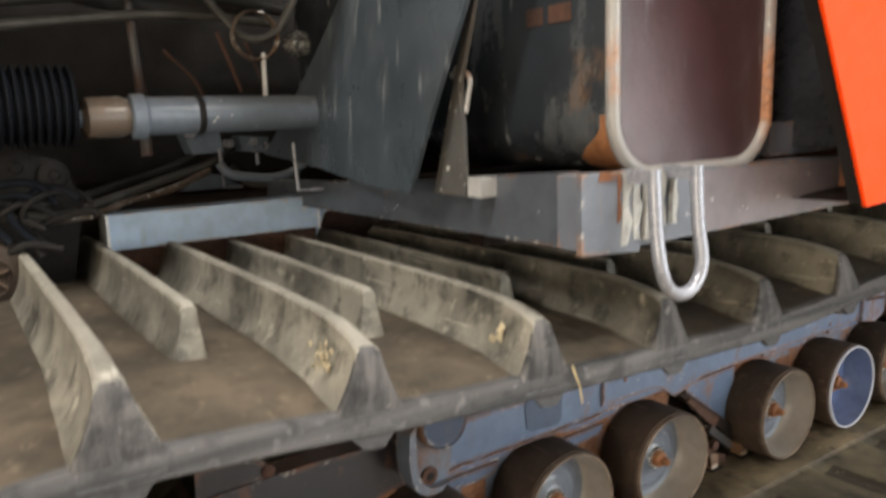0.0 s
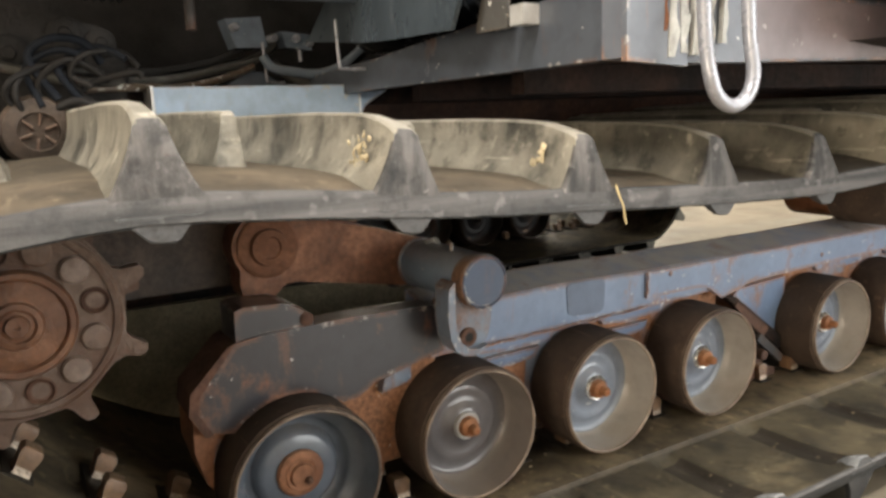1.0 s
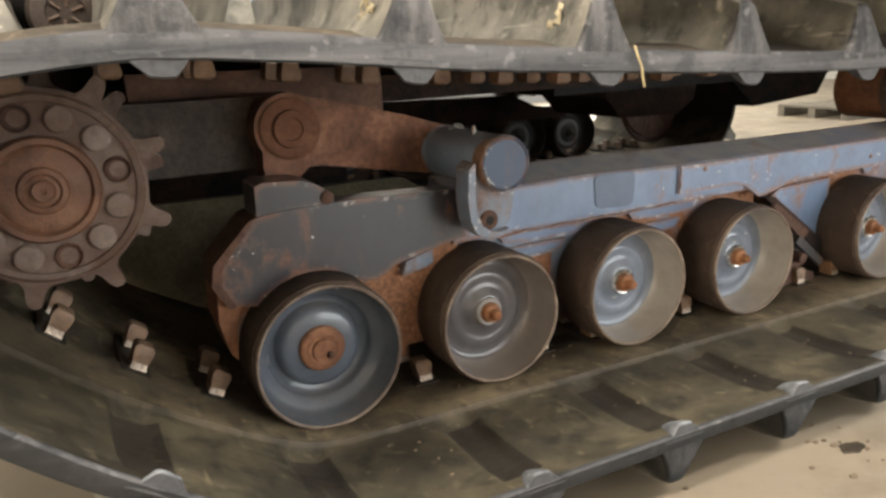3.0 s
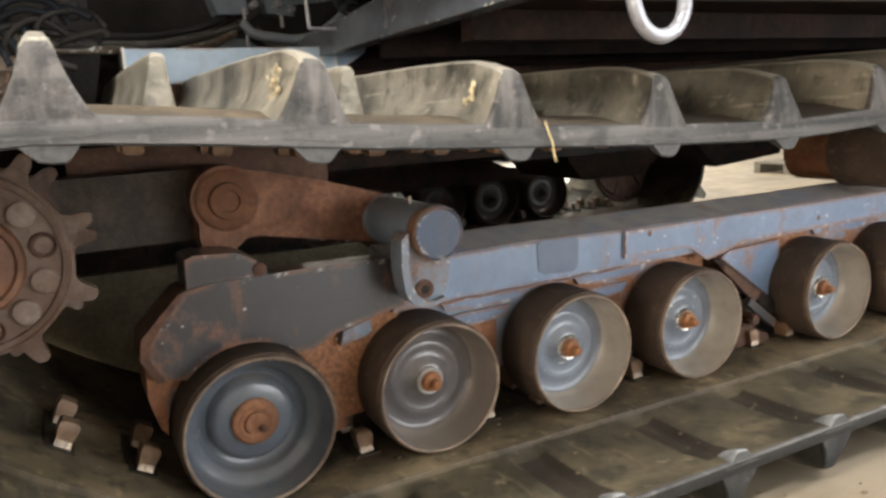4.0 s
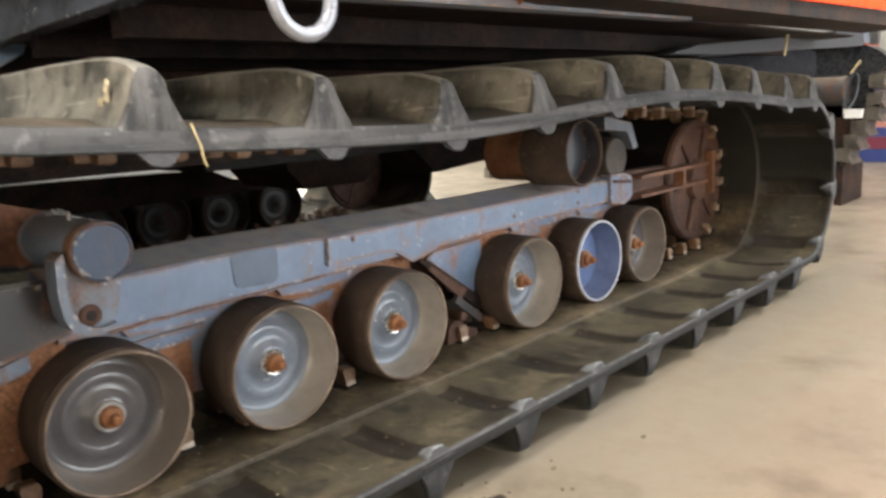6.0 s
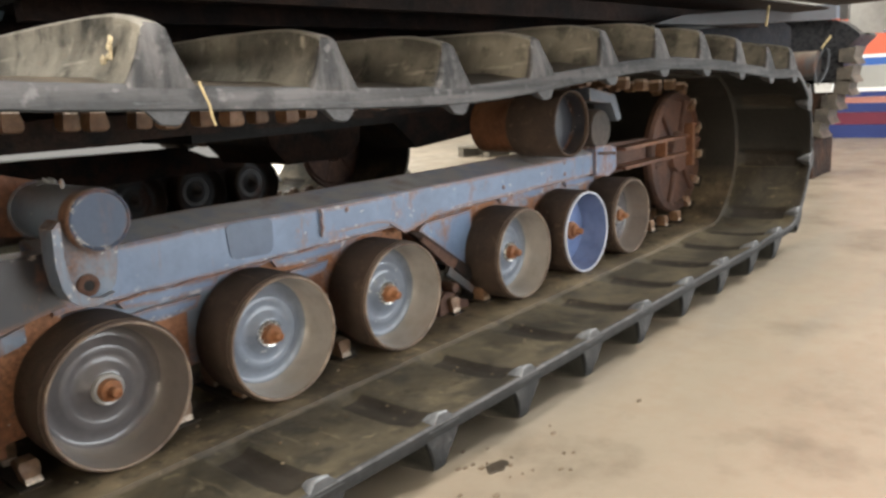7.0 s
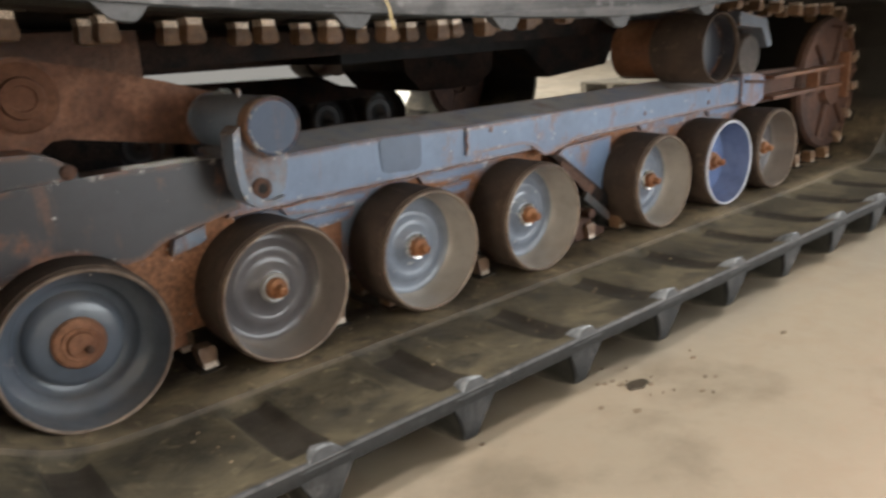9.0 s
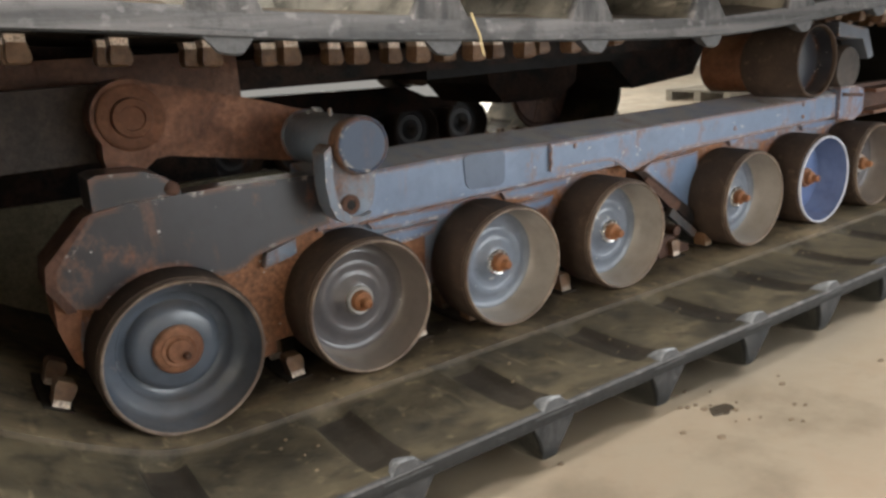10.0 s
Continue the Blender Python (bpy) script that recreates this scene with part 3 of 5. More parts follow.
def lug_section(y, base, top, high, hollow=0.5, slant=0.0, z0=BELT - 0.012):
    """Section of a lug across the belt: x along the belt, z outward from its inner face; slant leans it inward as it rises."""
    z1 = BELT + high
    side = []
    for f in (0.0, 0.1, 0.17, 0.27, 0.42, 0.62, 0.84, 0.95):
        side.append((top + (base - top) * (1 - f) ** (1 + 2 * hollow), f))
    half = side + [(top * 0.72, 0.992), (top * 0.3, 1.0)]
    out = [(w, f) for w, f in half] + [(-w, f) for w, f in half[::-1]]
    return [(w, y + slant * f * f, z0 + (z1 - z0) * f - droop(y)) for w, f in out]


def edge_lug():
    """A long lug with a rounded crest that reaches the belt's outer edge, where it ends in a broad tapered foot."""
    bm = bmesh.new()
    loft(bm, [lug_section(Y_OUT + 0.009, 0.068, 0.02, 0.099, 0.22, 0.018, BELT - 0.008), lug_section(Y_OUT + 0.014, 0.07, 0.022, 0.105, 0.22, 0.016, BELT - 0.008), lug_section(Y_OUT + 0.026, 0.07, 0.021, 0.109, 0.25, 0.011), lug_section(-0.485, 0.07, 0.02, 0.111, 0.3, 0.006),
              lug_section(-0.465, 0.07, 0.018, 0.112, 0.4, 0.003), lug_section(-0.43, 0.07, 0.017, 0.1125, 0.6), lug_section(-0.38, 0.07, 0.015, 0.112, 0.85), lug_section(-0.3, 0.07, 0.0135, 0.113, 1.1), lug_section(-0.1, 0.055, 0.013, 0.117, 1.1),
              lug_section(0.2, 0.055, 0.013, 0.117, 1.2), lug_section(0.5, 0.055, 0.013, 0.117, 1.2), lug_section(0.84, 0.05, 0.013, 0.112, 0.6), lug_section(0.88, 0.04, 0.012, 0.09)])
    bm.normal_update()
    for f in bm.faces:
        c = f.calc_center_median()
        if c.y < -0.5 or (c.y < -0.47 and abs(f.normal.y) > 0.5):
            f.material_index = 1
        elif all(v.co.z + droop(v.co.y) > BELT + 0.1 for v in f.verts):
            f.material_index = 2
    # the rounded stiffening wedge under the belt's edge
    rows = []
    for y, w, h in ((Y_OUT + 0.002, 0.86, -0.025), (Y_OUT + 0.008, 0.84, -0.028), (Y_OUT + 0.03, 0.66, -0.022), (Y_OUT + 0.055, 0.38, -0.012), (-0.452, 0.12, 0.004)):
        rows.append([(u * w, y, (0.012 + (h - 0.012) * f) - droop(y)) for u, f in ((-0.07, 0.0), (-0.052, 0.2), (-0.03, 0.9), (-0.022, 1.0), (-0.004, 1.0), (0.018, 0.93), (0.05, 0.28), (0.07, 0.0))])
    known = set(bm.faces)
    loft(bm, rows)
    for f in bm.faces:
        if f not in known:
            f.material_index = 3
    return bm


def inner_lug():
    bm = bmesh.new()
    loft(bm, [lug_section(-0.175, 0.03, 0.014, 0.05, 0.2, 0.02), lug_section(-0.165, 0.036, 0.015, 0.098, 0.3, 0.014), lug_section(-0.14, 0.04, 0.014, 0.107, 0.6), lug_section(0.3, 0.05, 0.013, 0.112, 1.0),
              lug_section(0.8, 0.045, 0.013, 0.111, 0.8), lug_section(0.98, 0.045, 0.014, 0.106, 0.6), lug_section(Y_IN, 0.05, 0.022, 0.09, 0.1)])
    for f in bm.faces:
        if all(v.co.z > BELT + 0.096 for v in f.verts):
            f.material_index = 2
    return bm


def guide_lug():
    """A worn steel guide horn on the belt's inner face: a narrow rubbed neck under a rounded head."""
    bm = bmesh.new()
    loft(bm, [[(x - w, -v, z), (x + w, -v, z), (x + w, v, z), (x - w, v, z)] for x, w, v, z in ((0.008, 0.025, 0.03, 0.008), (0.005, 0.019, 0.027, -0.004), (0.002, 0.018, 0.026, -0.022), (0, 0.022, 0.027, -0.04), (-0.001, 0.0235, 0.026, -0.054), (-0.001, 0.019, 0.021, -0.063), (-0.001, 0.01, 0.012, -0.066))])
    for f in bm.faces:
        if -0.03 < f.calc_center_median().z < 0.0 and f.calc_center_median().y < 0:
            f.material_index = 1
    bevel(bm, 0.004, 2, 20)
    return bm


def guide_bar():
    """The dark steel bar across the belt that carries a pair of guide horns."""
    bm = boxed(-0.034, 0.034, 0.07, 0.315, -0.006, 0.012, width=0.004)
    return bm


def at_track(s, y=0.0):
    p, t = on_track(s)
    return Matrix(((t.x, 0, t.y, p.x), (0, 1, 0, y), (t.y, 0, -t.x, p.y), (0, 0, 0, 1)))


def s_at(x, top):
    """How far along the line the belt passes x, on the upper or the lower run."""
    best = min(range(len(LINE)), key=lambda i: abs(LINE[i].x - x) + (0 if (LINE[i].y > 0.6) == top else 9))
    return FAR[best]


S_LOW, S_REAR, S_BACK, S_TOP = s_at(1.075, False), s_at(3.3, False), s_at(3.47, True), s_at(0.447, True)
N_LOW, N_TOP, N_REST = (S_REAR - S_LOW) / 0.3755, (S_TOP - S_BACK) / 0.378, round((S_LOW + LENGTH - S_TOP) / 0.38)
COUNT = 20 + N_REST
MARKS = ([0, N_LOW, 20 - N_TOP, 20, COUNT], [S_LOW, S_REAR, S_BACK, S_TOP, S_LOW + LENGTH])


def lug_s(k):
    """Place along the line of the k-th lug."""
    turns, k = divmod(k, COUNT)
    return float(np.interp(k, *MARKS)) + turns * LENGTH


M_MIRROR = Matrix.Translation((0, 3.24, 0)) @ Matrix.Diagonal((1, -1, 1, 1))


def build_track():
    track = part("rubber_track", belt_mesh(), (M_BELT, M_RIM, M_BELT_OUT, M_GROOVE, M_CREASE, M_BELT_IN), groomer, "wide black rubber track belt with dusty lugs", smooth=40)
    first = [part("edge_lug", edge_lug(), (M_LUG, M_EDGE, M_WORN, M_WEDGE), track, smooth=32), part("inner_lug", inner_lug(), (M_LUG, M_EDGE, M_WORN), track, smooth=45), part("guide_lug", guide_lug(), (M_GUIDE, M_RUBBED), track, smooth=30), part("guide_bar", guide_bar(), M_GROOVE, track)]
    for kind, ob in enumerate(first):
        spots = [lug_s(i + (0.5 if kind == 1 else 0)) for i in range(COUNT)]
        if kind == 3:
            spots = [lug_s(i / 2 + 0.07) for i in range(2 * COUNT)]
        if kind == 2:
            spots = [(lug_s(i / 2 + 0.07), y) for i in range(2 * COUNT) for y in (0.115, 0.265)]
            ob.matrix_basis = at_track(*spots[0])
        else:
            ob.matrix_basis = at_track(spots[0])
        for sp in spots[1:]:
            c = ob.copy()
            scene.collection.objects.link(c)
            c.matrix_basis = at_track(*sp) if kind == 2 else at_track(sp)
    return track


track = build_track()

# ---- road wheels ----
def dish(kind):
    """Profile of a wheel's steel face as (radius, y), from the rim's lip in to the hub."""
    lip = [(0.178, 0.1), (0.1785, -0.02), (0.1765, -0.028), (0.173, -0.028), (0.171, -0.02)]
    if kind == "shallow":
        return lip + [(0.166, 0.03), (0.155, 0.045), (0.135, 0.05), (0.13, 0.066), (0.124, 0.084), (0.108, 0.086), (0.1, 0.06), (0.085, 0.05), (0.05, 0.05), (0.0, 0.05)]
    if kind == "cone":
        return lip + [(0.166, 0.05), (0.15, 0.085), (0.06, 0.06), (0.05, 0.055), (0.0, 0.055)]
    return lip + [(0.164, 0.05), (0.152, 0.078), (0.136, 0.085), (0.12, 0.081), (0.108, 0.07), (0.098, 0.066), (0.086, 0.07), (0.074, 0.072), (0.062, 0.066), (0.05, 0.057), (0.038, 0.05), (0.0, 0.05)]


def road_wheel(kind="deep", face=M_DISC, lip=M_LIP, barrel=M_BARREL, hub_metal=M_RUST_ORANGE, ring_metal=M_STEEL):
    bm = lathe(dish(kind), 64)
    for f in bm.faces:
        if min(math.hypot(v.co.x, v.co.z) for v in f.verts) > 0.14 and kind == "deep":
            f.material_index = 1
    wheel = part("road_wheel", bm, (face, barrel), groomer, "blue-grey steel road wheel with worn rim and rusty hub", smooth=70)
    tyre = [(0.1785, -0.022), (0.1845, -0.016), (WHEEL_R, -0.008), (WHEEL_R, 0.13), (0.18, 0.142), (0.15, 0.145), (0.15, 0.1)]
    part("tyre", lathe(tyre, 64), M_TYRE, wheel, "dark brown worn rubber tread", smooth=35)
    part("rim_lip", lathe([(0.1782, -0.0285), (0.179, -0.024), (0.1788, -0.031), (0.1765, -0.0335), (0.1725, -0.033), (0.1705, -0.029)], 64), lip, wheel, "rubbed pale rim edge", smooth=60)
    if kind == "shallow":
        hub = part("hub_cap", lathe([(0.057, 0.052), (0.057, 0.042), (0.052, 0.036), (0.041, 0.034), (0.038, 0.03), (0.03, 0.032), (0.027, 0.024), (0.012, 0.023), (0.0, 0.023)], 32), M_RUST, wheel, "flat rusty hub cap", smooth=40)
        part("grease_nipple", lathe([(0.009, 0.028), (0.008, 0.012), (0.004, 0.008), (0.0, 0.008)], 12, cx=0.012, cz=-0.012), M_RUST_DARK, wheel, smooth=40)
    else:
        part("bearing_ring", lathe([(0.04, 0.055), (0.04, 0.045), (0.036, 0.04), (0.026, 0.042)], 32), ring_metal if kind == "deep" else M_RUST, wheel, "rubbed bearing ring", smooth=40)
        part("hub_cap", lathe([(0.029, 0.05), (0.029, 0.034), (0.026, 0.024), (0.019, 0.02), (0.0145, 0.018), (0.0135, -0.002), (0.01, -0.006), (0.006, -0.007), (0.005, -0.003), (0.0, -0.003)], 24), hub_metal, wheel, "rusty hub nut and stud", smooth=40)
    return wheel


deep = road_wheel()
deep.matrix_basis = pose(WHEELS[2], 0, WHEEL_Z, 0, 25, 0)
dim = road_wheel("deep", M_DISC_DIM, M_LIP, M_BARREL_DIM, M_RUST_ORANGE, M_FLANGE)
tagged(dim, "brown-grey steel road wheel with worn rim and rusty hub")
dim.matrix_basis = pose(WHEELS[1], 0, WHEEL_Z)
shallow = road_wheel("shallow", M_DISC_SLATE)
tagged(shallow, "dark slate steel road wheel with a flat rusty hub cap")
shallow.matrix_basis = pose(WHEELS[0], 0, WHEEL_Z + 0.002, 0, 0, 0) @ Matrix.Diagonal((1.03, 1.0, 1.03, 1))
cone = road_wheel("cone", M_DISC_NEW, M_LIP_NEW)
tagged(cone, "freshly painted bright blue road wheel with pale rim")
cone.matrix_basis = pose(WHEELS[5], 0, WHEEL_Z)
for k, x in enumerate(WHEELS):
    if k in (3, 4):
        shared(deep, pose(x, 0, WHEEL_Z, 0, 70 * k, 0), groomer)
shared(dim, pose(WHEELS[6], 0, WHEEL_Z, 0, 130, 0), groomer)

# ---- track frame ----
bm = bmesh.new()
loft(bm, [[(x, 0.15, low - 0.014), (x, 0.105, low), (x, 0.105, top - 0.008), (x, 0.111, top), (x, 0.235, top + 0.036), (x, 0.245, top + 0.03), (x, 0.245, low - 0.014)] for x, low, top in ((0.44, 0.475, 0.608), (0.9, 0.478, 0.613), (1.25, 0.482, 0.604), (2.0, 0.49, 0.598), (3.1, 0.5, 0.6))])
beam = part("track_beam", bm, M_BEAM, groomer, "chipped blue-grey box beam with a dusty sloping top", smooth=20)
part("lower_plate", slab([(0.40, 0.54), (1.3, 0.51), (3.1, 0.51), (3.1, 0.24), (2.0, 0.235), (1.98, 0.26), (1.7, 0.452), (1.66, 0.455), (1.65, 0.24), (0.40, 0.22)], 0.152, 0.3, 0.003), M_LOWER, beam, "rust-streaked lower plate behind the wheels")
patch = arc(1.055, 0.585, 0.02, 80, -10, 5) + arc(1.045, 0.525, 0.026, 0, -95, 5) + arc(0.95, 0.53, 0.026, 265, 180, 5) + arc(0.938, 0.59, 0.018, 175, 95, 4)
part("paint_patch", slab(patch, 0.1015, 0.106, 0.001), M_PATCH, beam, "darker touched-up paint patch")
for x0, x1, z0, lean in ((0.6, 0.9, 0.448, -0.006), (1.08, 1.38, 0.45, 0.004), (1.08, 1.3, 0.396, 0.006), (0.62, 0.84, 0.398, 0.004), (2.22, 2.56, 0.468, 0.0), (2.72, 3.0, 0.468, 0.0)):
    part("seam_strip", slab([(x0, z0 + 0.02), (x0 + 0.06, z0 + 0.024), (x1, z0 + 0.02 + lean), (x1 - 0.02, z0 - 0.012 + lean), (x0 + 0.1, z0 - 0.016), (x0 + 0.02, z0 - 0.008)], 0.136, 0.154, 0.004), M_BEAM, beam, "chipped seam strip")
# Dark backing plate in place of the shaded void behind the strut.
part("back_plate", boxed(1.64, 2.06, 0.302, 0.312, 0.2, 0.5, width=0.002), M_SHADE, beam, "dark plate put in for the void behind the strut")
strut = part("strut", slab([(1.66, 0.448), (1.71, 0.442), (2.004, 0.232), (1.975, 0.196)], 0.105, 0.135, 0.003), M_HULL, groomer, "black diagonal strut with dark rusty pieces below")
part("gusset", slab([(1.725, 0.44), (1.76, 0.462), (2.03, 0.47), (2.025, 0.27), (1.975, 0.25)], 0.13, 0.151, 0.004), M_BEAM, strut, "chipped blue gusset plate")
part("strap", slab([(1.7, 0.41), (1.715, 0.422), (1.9, 0.295), (1.87, 0.26)], 0.1, 0.112, 0.003), M_RUST_DARK, strut, "thin rusty strap")
part("lever", slab([(1.815, 0.262), (1.835, 0.288), (1.972, 0.178), (1.958, 0.152)], 0.085, 0.104, 0.004), M_SHADE, strut, "worn steel lever")
part("foot", slab([(1.79, 0.095), (1.8, 0.16), (1.83, 0.185), (1.87, 0.175), (1.9, 0.14), (1.955, 0.125), (1.965, 0.095)], 0.11, 0.2, 0.01), M_RUST_DARK, strut)
part("pin", lathe([(0.0, 0.08), (0.018, 0.08), (0.02, 0.09), (0.02, 0.16)], 16, cx=1.855, cz=0.2), M_RUST_DARK, strut)
for x in (0.27, 0.75, 1.23, 2.4):
    part("scraper", slab([(x - 0.05, 0.42), (x + 0.05, 0.42), (x + 0.03, 0.16), (x - 0.02, 0.15)], 0.15, 0.19, 0.004), M_RUST, beam, "rusty scraper plate between wheels")
part("side_plate", slab([(1.255, 0.598), (2.75, 0.594), (2.75, 0.5), (1.8, 0.498), (1.7, 0.47), (1.62, 0.455), (1.55, 0.5), (1.5, 0.512), (1.255, 0.512)], 0.094, 0.107, 0.003), M_BEAM, beam, "welded stiffening plate")
part("end_bracket", slab([(2.93, 0.625), (3.06, 0.622), (3.13, 0.6), (3.13, 0.5), (3.05, 0.47), (2.93, 0.49)], 0.09, 0.16, 0.006), M_BEAM, beam, "bolted end bracket of the beam")
part("slot_bar", slab([(2.95, 0.6), (3.11, 0.585), (3.11, 0.57), (2.95, 0.585)], 0.084, 0.092, 0.002), M_RUST_DARK, beam, "dark slot bar")
for x0, x1, z0, z1 in ((1.255, 1.258, 0.512, 0.6), (0.56, 1.25, 0.474, 0.482)):
    pts = [(x0 + (x1 - x0) * k / 12 + 0.003 * math.sin(5.1 * k), 0.0965, z0 + (z1 - z0) * k / 12 + 0.003 * math.sin(3.7 * k)) for k in range(13)]
    part("weld_bead", tube(pts, 0.004, 6, steps=3), M_BEAM, beam, "rough weld bead", smooth=60)
for x0, z0 in ((1.36, 0.58), (2.66, 0.58), (2.66, 0.53), (2.2, 0.535)):
    part("rivet", lathe([(0.0, 0.0885), (0.006, 0.089), (0.009, 0.092), (0.009, 0.096)], 10, cx=x0, cz=z0), M_BEAM, beam)
front = part("front_beam", slab([(-0.095, 0.628), (-0.03, 0.636), (0.2, 0.64), (0.43, 0.633), (0.46, 0.62), (0.46, 0.5), (0.4, 0.49), (0.3, 0.468), (0.25, 0.455), (0.205, 0.428)] + arc(0.028, 0.283, 0.194, 47, 138, 8) + [(-0.165, 0.425), (-0.195, 0.48), (-0.19, 0.515)], 0.068, 0.145, 0.008), M_ARM, groomer, "dirty grey front track beam with rusty chipped edges")
part("foot_block", slab([(-0.09, 0.7), (-0.07, 0.707), (0.025, 0.702), (0.06, 0.688), (0.098, 0.66), (0.102, 0.634), (-0.092, 0.626)], 0.075, 0.2, 0.008), M_ARM, front, "welded foot under the rocker arm")
part("foot_pin", lathe([(0.0, 0.066), (0.012, 0.066), (0.017, 0.07), (0.017, 0.2)], 20, cx=0.082, cz=0.654), M_RUST_DARK, front, "dark rusty pin of the foot", smooth=40)
part("end_flange", slab([(-0.115, 0.622), (-0.095, 0.63), (-0.185, 0.52), (-0.192, 0.48), (-0.162, 0.42), (-0.182, 0.42), (-0.214, 0.48), (-0.206, 0.53)], 0.064, 0.2, 0.005), M_RUST_DARK, front, "dark rusty folded end flange with chipped paint")
part("end_plate", slab([(-0.2, 0.5), (-0.16, 0.5), (-0.145, 0.44), (-0.165, 0.35), (-0.17, 0.28), (-0.185, 0.3), (-0.205, 0.38)], 0.085, 0.235, 0.014), M_RUST, front, "rounded rusty end plate")
part("side_web", slab([(-0.165, 0.43), (0.2, 0.48), (0.46, 0.52), (0.46, 0.21), (0.2, 0.2), (-0.1, 0.2), (-0.18, 0.34)], 0.12, 0.23, 0.005), M_LOWER, front, "rust-eaten lower web")
part("step_strip", slab([(0.29, 0.452), (0.37, 0.474), (0.368, 0.436), (0.35, 0.428), (0.28, 0.412)], 0.09, 0.15, 0.005), M_SADDLE, front, "bent chipped strip")
part("wheel_bracket", slab([(0.16, 0.47), (0.44, 0.47), (0.42, 0.2), (0.12, 0.2)], 0.16, 0.24, 0.004), M_RUST, front, "rusty wheel bracket")

lever = part("rocker_arm", slab(arc(0.06, 0.808, 0.092, 60, 215, 12) + [(-0.018, 0.715), (-0.012, 0.685), (0.065, 0.672), (0.082, 0.685), (0.105, 0.703), (0.14, 0.704), (0.45, 0.648), (0.52, 0.65), (0.54, 0.77), (0.4, 0.815), (0.2, 0.868)], 0.27, 0.36, 0.006), M_ROCKER, groomer, "rusty brown rocker arm")
part("pivot_boss", lathe([(0.08, 0.28), (0.08, 0.262), (0.074, 0.258), (0.05, 0.258), (0.046, 0.246), (0.03, 0.244), (0.028, 0.25), (0.0, 0.25)], 40, cx=0.06, cz=0.808), M_RUST, lever, "rusty pivot pin and washer", smooth=40)
pipe = part("pivot_tube", lathe([(0.069, 0.36), (0.069, 0.1), (0.0695, 0.0), (0.069, -0.055), (0.066, -0.062)], 48, cx=0.508, cz=0.707), M_TUBE, groomer, "blue-grey pivot tube with rusty rim", smooth=40)
part("end_cap", lathe([(0.068, -0.06), (0.0675, -0.069), (0.0645, -0.071), (0.061, -0.067), (0.0, -0.066)], 48, cx=0.508, cz=0.707), M_CAP, pipe, "flat painted end cap", smooth=40)
part("rim_weld", lathe([(0.0692, -0.016), (0.0712, -0.024), (0.0714, -0.056), (0.0695, -0.0665), (0.067, -0.068)], 48, cx=0.508, cz=0.707), M_SADDLE, pipe, "rusty weld rim", smooth=60)
part("tube_ring", lathe([(0.068, 0.27), (0.0735, 0.268), (0.0735, 0.262), (0.069, 0.26)], 48, cx=0.508, cz=0.707), M_TUBE, pipe, "rubbed ring where the tube meets the arm", smooth=40)
part("grease_nipple", tube([(0.49, 0.06, 0.765), (0.49, 0.06, 0.787), (0.488, 0.06, 0.792)], 0.005, 10), M_FLANGE, pipe, "small dull grease nipple", smooth=50)
strap = [(0.408, 0.70), (0.404, 0.62), (0.41, 0.57), (0.424, 0.538), (0.448, 0.52), (0.475, 0.515), (0.502, 0.522), (0.522, 0.545), (0.532, 0.58), (0.54, 0.64), (0.55, 0.68)]
clamp = part("tube_saddle", slab([(x + 0.012, z + 0.006) for x, z in strap], -0.035, 0.0, 0.006), M_SADDLE, groomer, "rounded rusty strap plate under the pivot tube")
part("strap_rim", slab(strap[:7] + [(x + 0.02, z + 0.016) for x, z in strap[6::-1]], -0.056, 0.012, 0.005), M_SADDLE, clamp, "raised chipped rim of the strap")
part("core", slab([(0.45, 0.64), (0.445, 0.58), (0.46, 0.54), (0.51, 0.535), (0.53, 0.6), (0.535, 0.64)], -0.001, 0.1, 0.004), M_RUST_DARK, clamp, "dark rusty core of the strap")
part("bolt_boss", lathe([(0.026, -0.034), (0.025, -0.041), (0.02, -0.044), (0.013, -0.044), (0.012, -0.04)], 20, cx=0.472, cz=0.562), M_RUST_DARK, clamp, "rusty bolt boss", smooth=40)
part("bolt_hole", lathe([(0.0125, -0.038), (0.0125, -0.0425), (0.0, -0.0425)], 16, cx=0.472, cz=0.562), M_BLACK, clamp)

bm = bmesh.new()
rnd = random.Random(5)
for i in range(9):
    r = rnd.uniform(0.004, 0.011)
    made = bmesh.ops.create_icosphere(bm, subdivisions=1, radius=1.0, matrix=Matrix.Translation((0.5 + rnd.gauss(0, 0.014), 0.19 + rnd.gauss(0, 0.012), 0.777 + rnd.uniform(0, 0.009))) @ pose(0, 0, 0, rnd.uniform(-40, 40), rnd.uniform(-40, 40), rnd.uniform(0, 90)) @ Matrix.Diagonal((r * 1.4, r, r * 0.3, 1)))
    for v in made["verts"]:
        v.co += Vector((rnd.gauss(0, r * 0.2), rnd.gauss(0, r * 0.2), rnd.gauss(0, r * 0.1)))
tagged(part("paint_flakes", bm, M_RUN), "crumpled pale paint flakes lying on the pivot tube", "paint flakes", kind="stuff")

